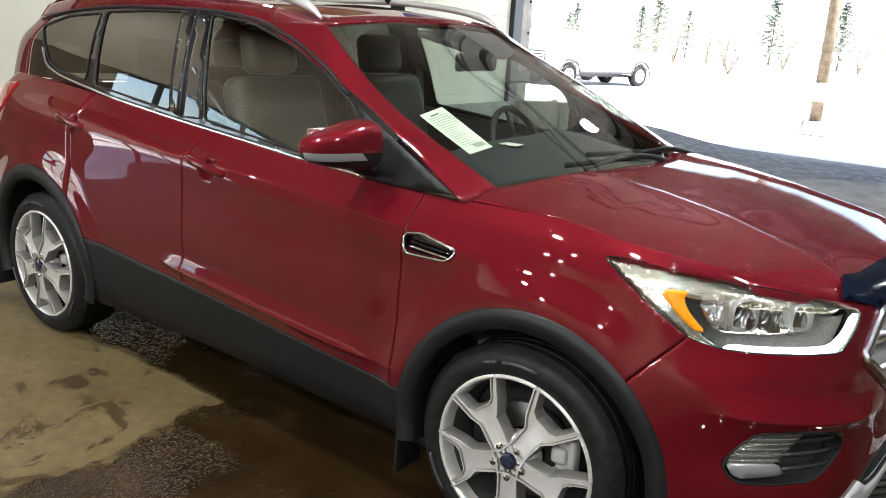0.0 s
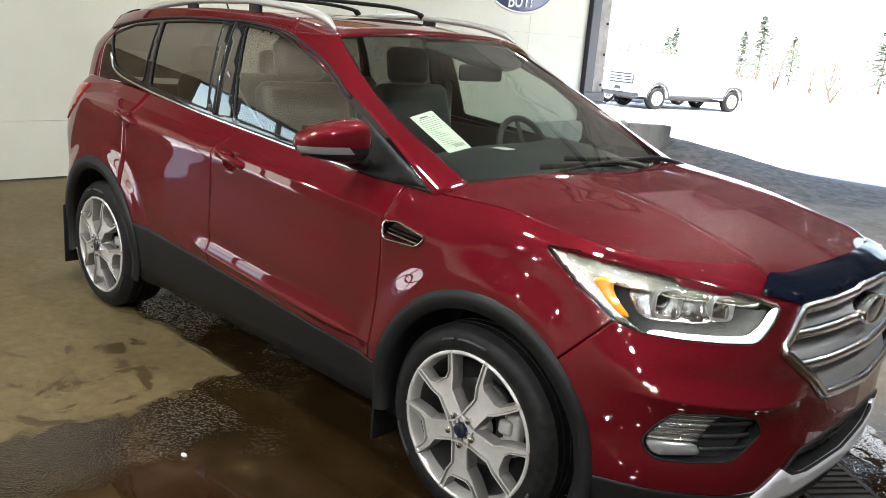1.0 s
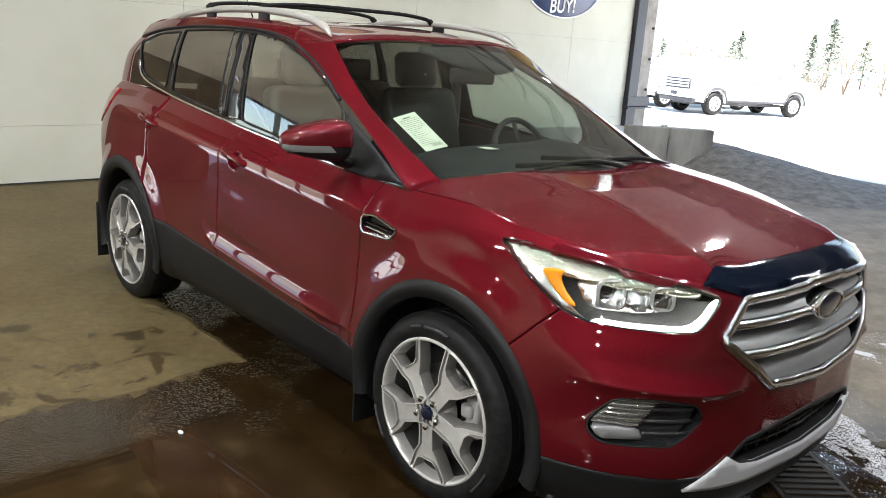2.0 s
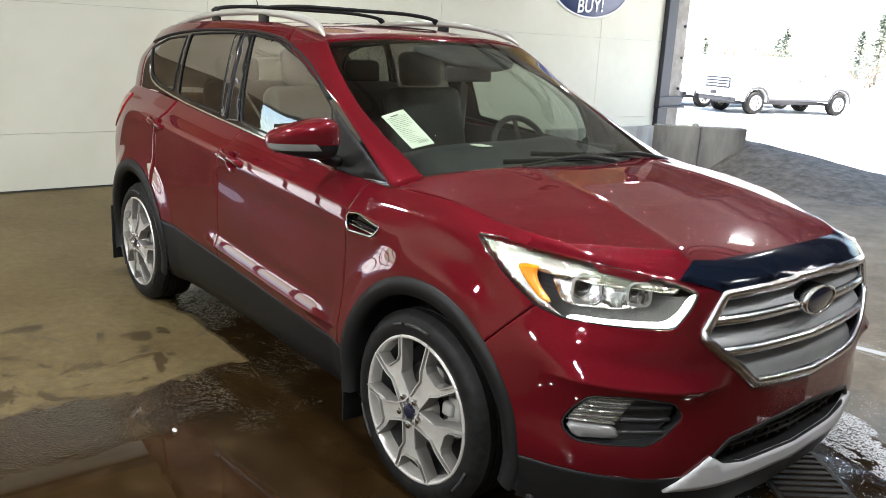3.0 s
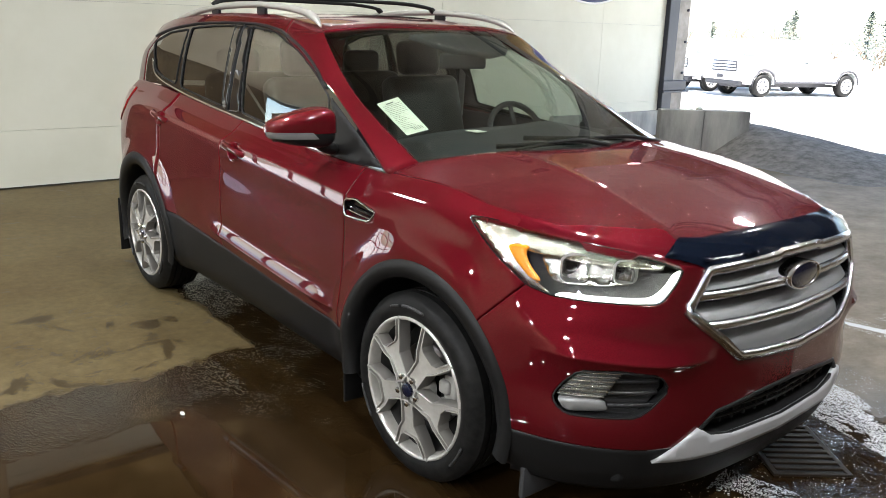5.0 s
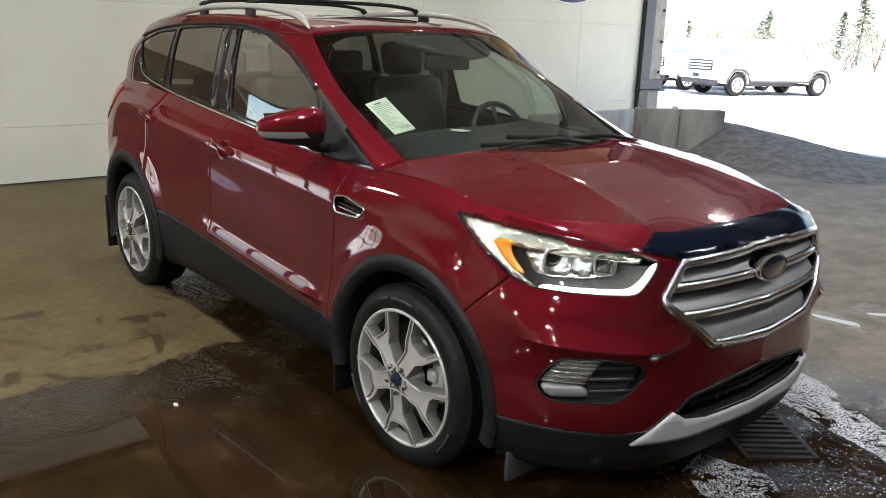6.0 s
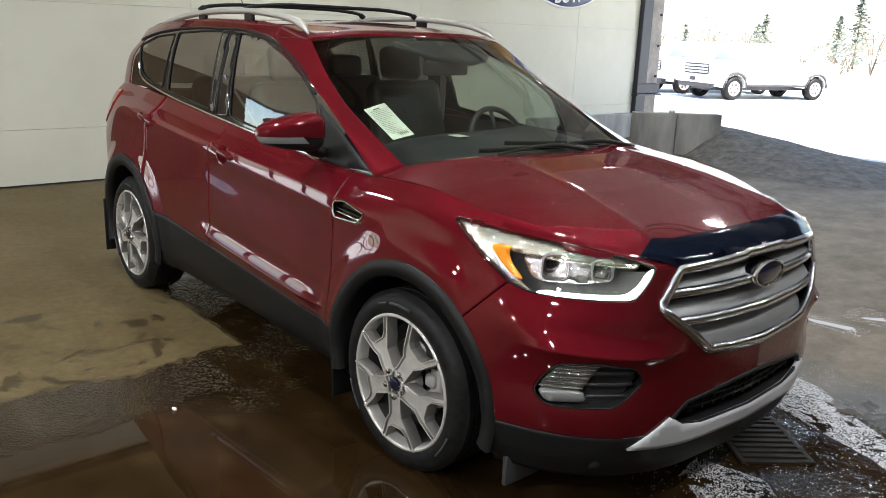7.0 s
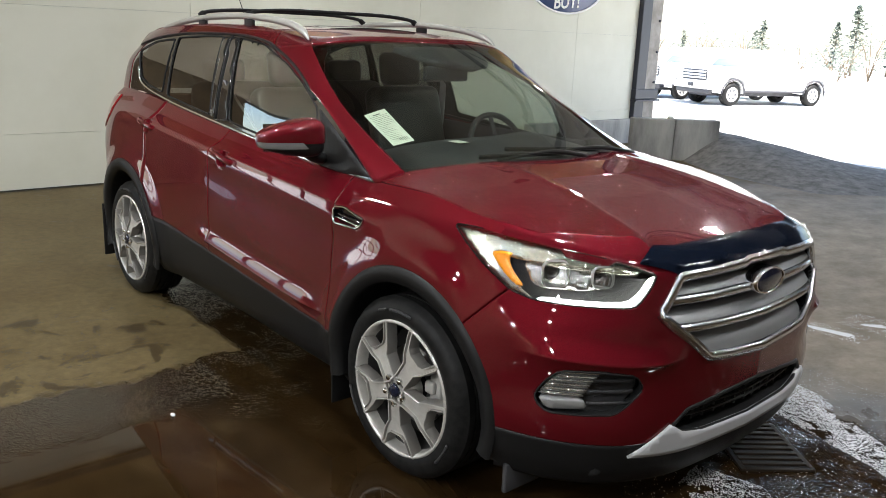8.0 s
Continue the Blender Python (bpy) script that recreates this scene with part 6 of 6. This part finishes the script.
# a single small white lump on the wet floor
tagged(finish("white_lump", ball_bm((-0.935, -1.382, 0.006), 0.011, (1.5, 0.8, 0.6)), FOAM), "small white lump on wet concrete", "foam")


# ---- the yard: parked pickups, trees, pole ----
WHITE_PAINT = mat("white_car_paint", (0.78, 0.78, 0.78), 0.3, 0.0, 0.8)
# pale blue base: the sky's reflection painted into the panes
TRUCK_GLASS = mat("pickup_window", (0.20, 0.23, 0.27), 0.05, 0.0, 0.4)
TRUCK_DARK = mat("truck_dark_trim", (0.03, 0.03, 0.035), 0.6)
FOLIAGE = mat("conifer_needles", (0.09, 0.12, 0.07), 0.8)
# lightened greens: the washed-out glare of the yard is in the colour
varied(FOLIAGE, (0.10, 0.12, 0.095), (0.20, 0.22, 0.18), 3.0)
BARK = mat("bark", (0.12, 0.085, 0.06), 0.9)
varied(BARK, (0.10, 0.075, 0.05), (0.20, 0.15, 0.10), 8.0)


def prism(outline, y0, y1, bevel=0.04):
    """A side outline in x and z, given a width."""
    bm = bmesh.new()
    a = [bm.verts.new((x, y0, z)) for x, z in outline]
    b = [bm.verts.new((x, y1, z)) for x, z in outline]
    n = len(outline)
    bm.faces.new(a)
    bm.faces.new(b[::-1])
    for i in range(n):
        bm.faces.new((a[i], b[i], b[(i + 1) % n], a[(i + 1) % n]))
    bmesh.ops.bevel(bm, geom=bm.edges[:], offset=bevel, segments=2, affect="EDGES", profile=0.5)
    return bm


def arch_outline(cx, r, n=9):
    return [(cx + r * math.cos(a), 0.40 + r * math.sin(a)) for a in np.linspace(0, math.pi, n)]


def pickup(at, turn, label):
    """A crew-cab pickup, nose towards +x, its front axle at the origin."""
    t = thing("pickup_truck", label, "pickup", at, "parked pickups")
    t.rotation_euler = (0, 0, turn)
    base = [(-4.75, 0.62), (-4.75, 1.28), (-2.95, 1.30), (-2.93, 1.30), (-0.45, 1.30), (0.45, 1.27), (0.86, 1.18), (0.92, 0.62)]
    lower = [(0.92, 0.55)] + [(0.48, 0.5)] + arch_outline(0.0, 0.48) + [(-0.48, 0.5), (-3.22, 0.5)] + arch_outline(-3.7, 0.48) + [(-4.2, 0.55), (-4.75, 0.60)]
    body = part("body", prism(base[:-1] + lower, -0.98, 0.98, 0.03), WHITE_PAINT, t)
    cab = part("cab", prism([(-2.93, 1.28), (-2.80, 1.88), (-1.35, 1.92), (-0.95, 1.86), (-0.42, 1.28)], -0.84, 0.84, 0.06), WHITE_PAINT, t)
    for s in (-1, 1):
        part("rear_side_window", prism([(-2.62, 1.36), (-2.55, 1.78), (-1.92, 1.80), (-1.92, 1.36)], s * 0.825, s * 0.85, 0.008), TRUCK_GLASS, t)
        part("front_side_window", prism([(-1.82, 1.36), (-1.82, 1.80), (-1.30, 1.80), (-0.78, 1.36)], s * 0.825, s * 0.85, 0.008), TRUCK_GLASS, t)
        part("door_handle", box_bm(-1.75, s * 0.995, 1.16, 0.2, 0.03, 0.035, 0.01), TRUCK_DARK, t)
        part("rocker", box_bm(-1.85, s * 0.97, 0.50, 2.7, 0.06, 0.06, 0.01), TRUCK_DARK, t)
        part("side_mirror", box_bm(-0.72, s * 1.08, 1.38, 0.1, 0.2, 0.22, 0.03), WHITE_PAINT, t)
        part("headlamp", box_bm(0.86, s * 0.80, 1.05, 0.08, 0.3, 0.2, 0.03), WHITE_LENS, t)
        for x in (0.0, -3.7):
            w = part("wheel", lathe([(0.24, -0.02), (0.30, -0.05), (0.37, -0.02), (0.39, 0.03), (0.39, 0.2), (0.36, 0.24), (0.24, 0.24)], 40, at=(x, 0, 0.39)), RUBBER, t)
            w.location = (0, s * 0.93 if s < 0 else 0.93 - 0.0, 0)
            if s > 0:
                w.scale = (1, -1, 1)
            part("rim", lathe([(0.0, -0.02), (0.07, -0.03), (0.08, 0.0), (0.23, -0.01), (0.25, -0.03), (0.25, 0.1)], 30, at=(x, 0, 0.39)), ALLOY, w)
            for k in range(6):
                a = 2 * math.pi * k / 6
                part("rim_window", lathe([(0.0, -0.012), (0.042, -0.012), (0.042, 0.01)], 10, at=(x + 0.155 * math.cos(a), 0, 0.39 + 0.155 * math.sin(a))), TRUCK_DARK, w)
            lip = tube([(x + 0.50 * math.cos(a), s * 0.985, 0.40 + 0.50 * math.sin(a)) for a in np.linspace(-0.1, math.pi + 0.1, 18)], 0.03, 6)
            part("arch_lip", lip, TRUCK_DARK, t)
    part("windscreen", prism([(-0.99, 1.80), (-0.955, 1.82), (-0.44, 1.34), (-0.48, 1.32)], -0.74, 0.74, 0.008), TRUCK_GLASS, t)
    grille_ = part("truck_grille", box_bm(0.90, 0, 1.02, 0.06, 1.25, 0.36, 0.03), TRUCK_DARK, t)
    for k in range(3):
        part("grille_bar", box_bm(0.935, 0, 0.92 + 0.10 * k, 0.03, 1.2, 0.055, 0.01), WHITE_PAINT, grille_)
    part("bumper", box_bm(0.95, 0, 0.66, 0.18, 1.9, 0.22, 0.05), WHITE_PAINT, t)
    part("valance", box_bm(0.88, 0, 0.48, 0.2, 1.7, 0.16, 0.03), TRUCK_DARK, t)
    part("plate", box_bm(1.045, 0, 0.68, 0.01, 0.32, 0.13, 0.004), TRUCK_DARK, t)
    part("chassis", box_bm(-1.9, 0, 0.42, 5.2, 0.9, 0.22, 0.03), TRUCK_DARK, t)
    return t


TRUCK_TURN = math.atan2(-3.54, -1.13)
GROUND_Z = yard_height(-13.0, 24.0)
# the front axle's near end lies at the wheel seen through the doorway
side_in = Vector((math.cos(TRUCK_TURN + math.pi / 2), math.sin(TRUCK_TURN + math.pi / 2), 0)) * -0.98
front_at = Vector((-13.03, 23.47, GROUND_Z)) + side_in
pickup(front_at, TRUCK_TURN, "white crew-cab pickup parked in the yard")
second = Vector((-15.6, 24.35, GROUND_Z)) + side_in
pickup(second, TRUCK_TURN, "white pickup parked beside another in the yard")


def conifer(at, height, seed):
    """A spruce: tapered trunk, drooping boughs of many small sprays."""
    rng = random.Random(seed)
    t = thing("spruce_tree", "pale green spruce beyond the yard, glare in its colour", "tree", at, "spruces")
    part("trunk", tube([(0, 0, 0), (0.02, 0, height * 0.5), (0, 0, height)], [height * 0.02, height * 0.012, 0.01], 8), BARK, t)
    vs, fs = [], []
    for i in range(int(70 + height * 6)):
        f = (i + rng.random()) / (70 + height * 6)
        z = height * (0.12 + 0.88 * f)
        reach = height * 0.31 * (1 - f) ** 0.8 * rng.uniform(0.6, 1.15) + 0.08
        a = rng.uniform(0, 2 * math.pi)
        for k in range(7):
            r = reach * (k + 1) / 7
            cx, cy, cz = r * math.cos(a), r * math.sin(a), z - 0.25 * r + rng.uniform(-0.1, 0.1)
            size = height * 0.028 * rng.uniform(0.6, 1.3)
            b = len(vs)
            for _ in range(4):
                vs.append((cx + rng.uniform(-1, 1) * size * 1.4, cy + rng.uniform(-1, 1) * size * 1.4, cz + rng.uniform(-0.7, 0.5) * size))
            fs += [(b, b + 1, b + 2), (b, b + 2, b + 3), (b + 1, b + 2, b + 3)]
    me = bpy.data.meshes.new("crown")
    me.from_pydata(vs, [], fs)
    me.materials.append(FOLIAGE)
    ob = new("crown", me)
    ob.parent = t
    return t


for i, (x, y, h) in enumerate([(-30.4, 72, 5.9), (-35.4, 65.5, 4.4), (-37.5, 68.0, 3.6), (-32.5, 73, 4.6), (-29.0, 76, 4.4), (-20.5, 74.0, 6.0), (-14.0, 70.0, 5.4), (-41.0, 62.0, 3.4)]):
    conifer((x, y, -0.33), h, 40 + i)


def shrub(at, w, h, seed):
    rng = random.Random(seed)
    t = thing("bare_shrub", "pale half-leafed shrub at the yard's edge", "shrub", at, "shrubs")
    for k in range(5):
        a = rng.uniform(0, 6.28)
        part("stem", tube([(0, 0, 0), (0.15 * w * math.cos(a), 0.15 * w * math.sin(a), h * 0.5), (0.4 * w * math.cos(a), 0.4 * w * math.sin(a), h * rng.uniform(0.7, 1))], [0.05, 0.03, 0.01], 5), BARK, t)
    vs, fs = [], []
    for i in range(260):
        a, r = rng.uniform(0, 6.28), w * 0.5 * math.sqrt(rng.random())
        x, y, z = r * math.cos(a), r * math.sin(a), h * rng.uniform(0.25, 1.0) * (1 - 0.3 * (2 * r / w) ** 2)
        b, s_ = len(vs), rng.uniform(0.05, 0.14)
        for _ in range(3):
            vs.append((x + rng.uniform(-s_, s_), y + rng.uniform(-s_, s_), z + rng.uniform(-s_, s_)))
        fs.append((b, b + 1, b + 2))
    me = bpy.data.meshes.new("crown")
    me.from_pydata(vs, [], fs)
    me.materials.append(FOLIAGE)
    ob = new("crown", me)
    ob.parent = t
    return t


edge_rng = random.Random(12)
SHRUBS = [(-18.8, 43.7, 3.0, 2.2), (-22.5, 46.0, 3.5, 1.9), (-33.0, 57.0, 6.0, 3.2), (-29.5, 55.0, 5.0, 3.0), (-36.5, 55.0, 5.0, 2.2), (-14.5, 45.0, 3.0, 2.0)]
SHRUBS += [(-42 + 2.1 * k + edge_rng.uniform(-0.8, 0.8), 58 + 0.25 * k + edge_rng.uniform(-3, 3), edge_rng.uniform(2.5, 5.0), edge_rng.uniform(2.2, 4.4)) for k in range(17)]
for i, (x, y, w, h) in enumerate(SHRUBS):
    shrub((x, y, -0.33), w, h, 70 + i)

# pole with a pale board, seen at the start
pole = thing("yard_pole", "weathered timber pole with a pale board and base", "pole", (-2.87, 15.2, -0.17))
part("shaft", tube([(0, 0, 0), (0, 0, 3.4), (0.02, 0, 7.0)], [0.13, 0.12, 0.10], 12), BARK, pole)
part("board", box_bm(-0.26, 0.0, 3.6, 0.18, 0.1, 6.2, 0.02), SIGN_WHITE, pole, "pale board")
part("box", box_bm(0.1, -0.1, 0.85, 0.5, 0.24, 0.36, 0.03), SIGN_WHITE, pole, "pale box")
part("footing", lathe([(0.0, 0.28), (0.24, 0.26), (0.27, 0.0)], 20, axis="z"), STAINED, pole)


# ---- water standing in beads on the upward faces of the car ----
WATER = glass("water_bead", (0.90, 0.86, 0.86), 0.04, 0.08)


def water_beads(label, pts, count, sizes, seed, both=True, mask=None):
    """Low domes scattered over a sheet of points, thicker in places."""
    rng = random.Random(seed)
    rows_, cols = pts.shape[:2]
    vs, fs = [], []
    while count:
        j, i = rng.randrange(rows_ - 1), rng.randrange(cols - 1)
        a, b, c = Vector(pts[j, i]), Vector(pts[j, i + 1]), Vector(pts[j + 1, i])
        if rng.random() > min(1.0, (b - a).cross(c - a).length / 1.2e-4):
            continue
        p = a + (b - a) * rng.random() + (c - a) * rng.random()
        if noise.noise(p * 5.0) < rng.uniform(-0.9, 0.3) or (mask and not mask(p)):
            continue
        n = (b - a).cross(c - a).normalized()
        n = n if n.z > 0 else -n
        u = n.orthogonal().normalized()
        v = n.cross(u)
        if both and rng.random() < 0.5:
            p, n, u, v = (Vector((q.x, -q.y, q.z)) for q in (p, n, u, v))
        r = rng.uniform(*sizes) * (1.5 if rng.random() < 0.08 else 1.0)
        k = len(vs)
        for ring, lift in ((1.0, -0.05), (0.72, 0.38)):
            for q in range(7):
                w = 2 * math.pi * q / 7
                vs.append(p + (u * math.cos(w) + v * math.sin(w)) * r * ring + n * r * lift)
        vs.append(p + n * r * 0.55)
        for q in range(7):
            q2 = (q + 1) % 7
            fs += [(k + q, k + q2, k + 7 + q2, k + 7 + q), (k + 7 + q, k + 7 + q2, k + 14)]
        count -= 1
    me = bpy.data.meshes.new("water_beads")
    me.from_pydata([tuple(q) for q in vs], [], fs)
    me.materials.append(WATER)
    me.shade_smooth()
    return tagged(new("water_beads", me), label, "water", kind="stuff")


water_beads("beads of water on the red bonnet", hood_points()[1:], 9000, (0.0010, 0.0022), 21, mask=lambda p: p.x < 0.74)
water_beads("beads of water along the red roof edge", loft(CABIN_ROWS, np.linspace(3.0, 9, 160), np.linspace(2.05, 3.0, 30)), 3000, (0.0011, 0.0024), 22)
water_beads("beads of water on the windscreen", loft(CABIN_ROWS, np.linspace(7.0, 9, 120), np.linspace(0.02, 1.9, 80)), 900, (0.0010, 0.0022), 23)
water_beads("beads of water on the side windows and door tops", loft(CABIN_ROWS, np.linspace(2.7, 6.0, 160), np.linspace(-0.0, 0.6, 30)), 500, (0.0014, 0.0030), 24)
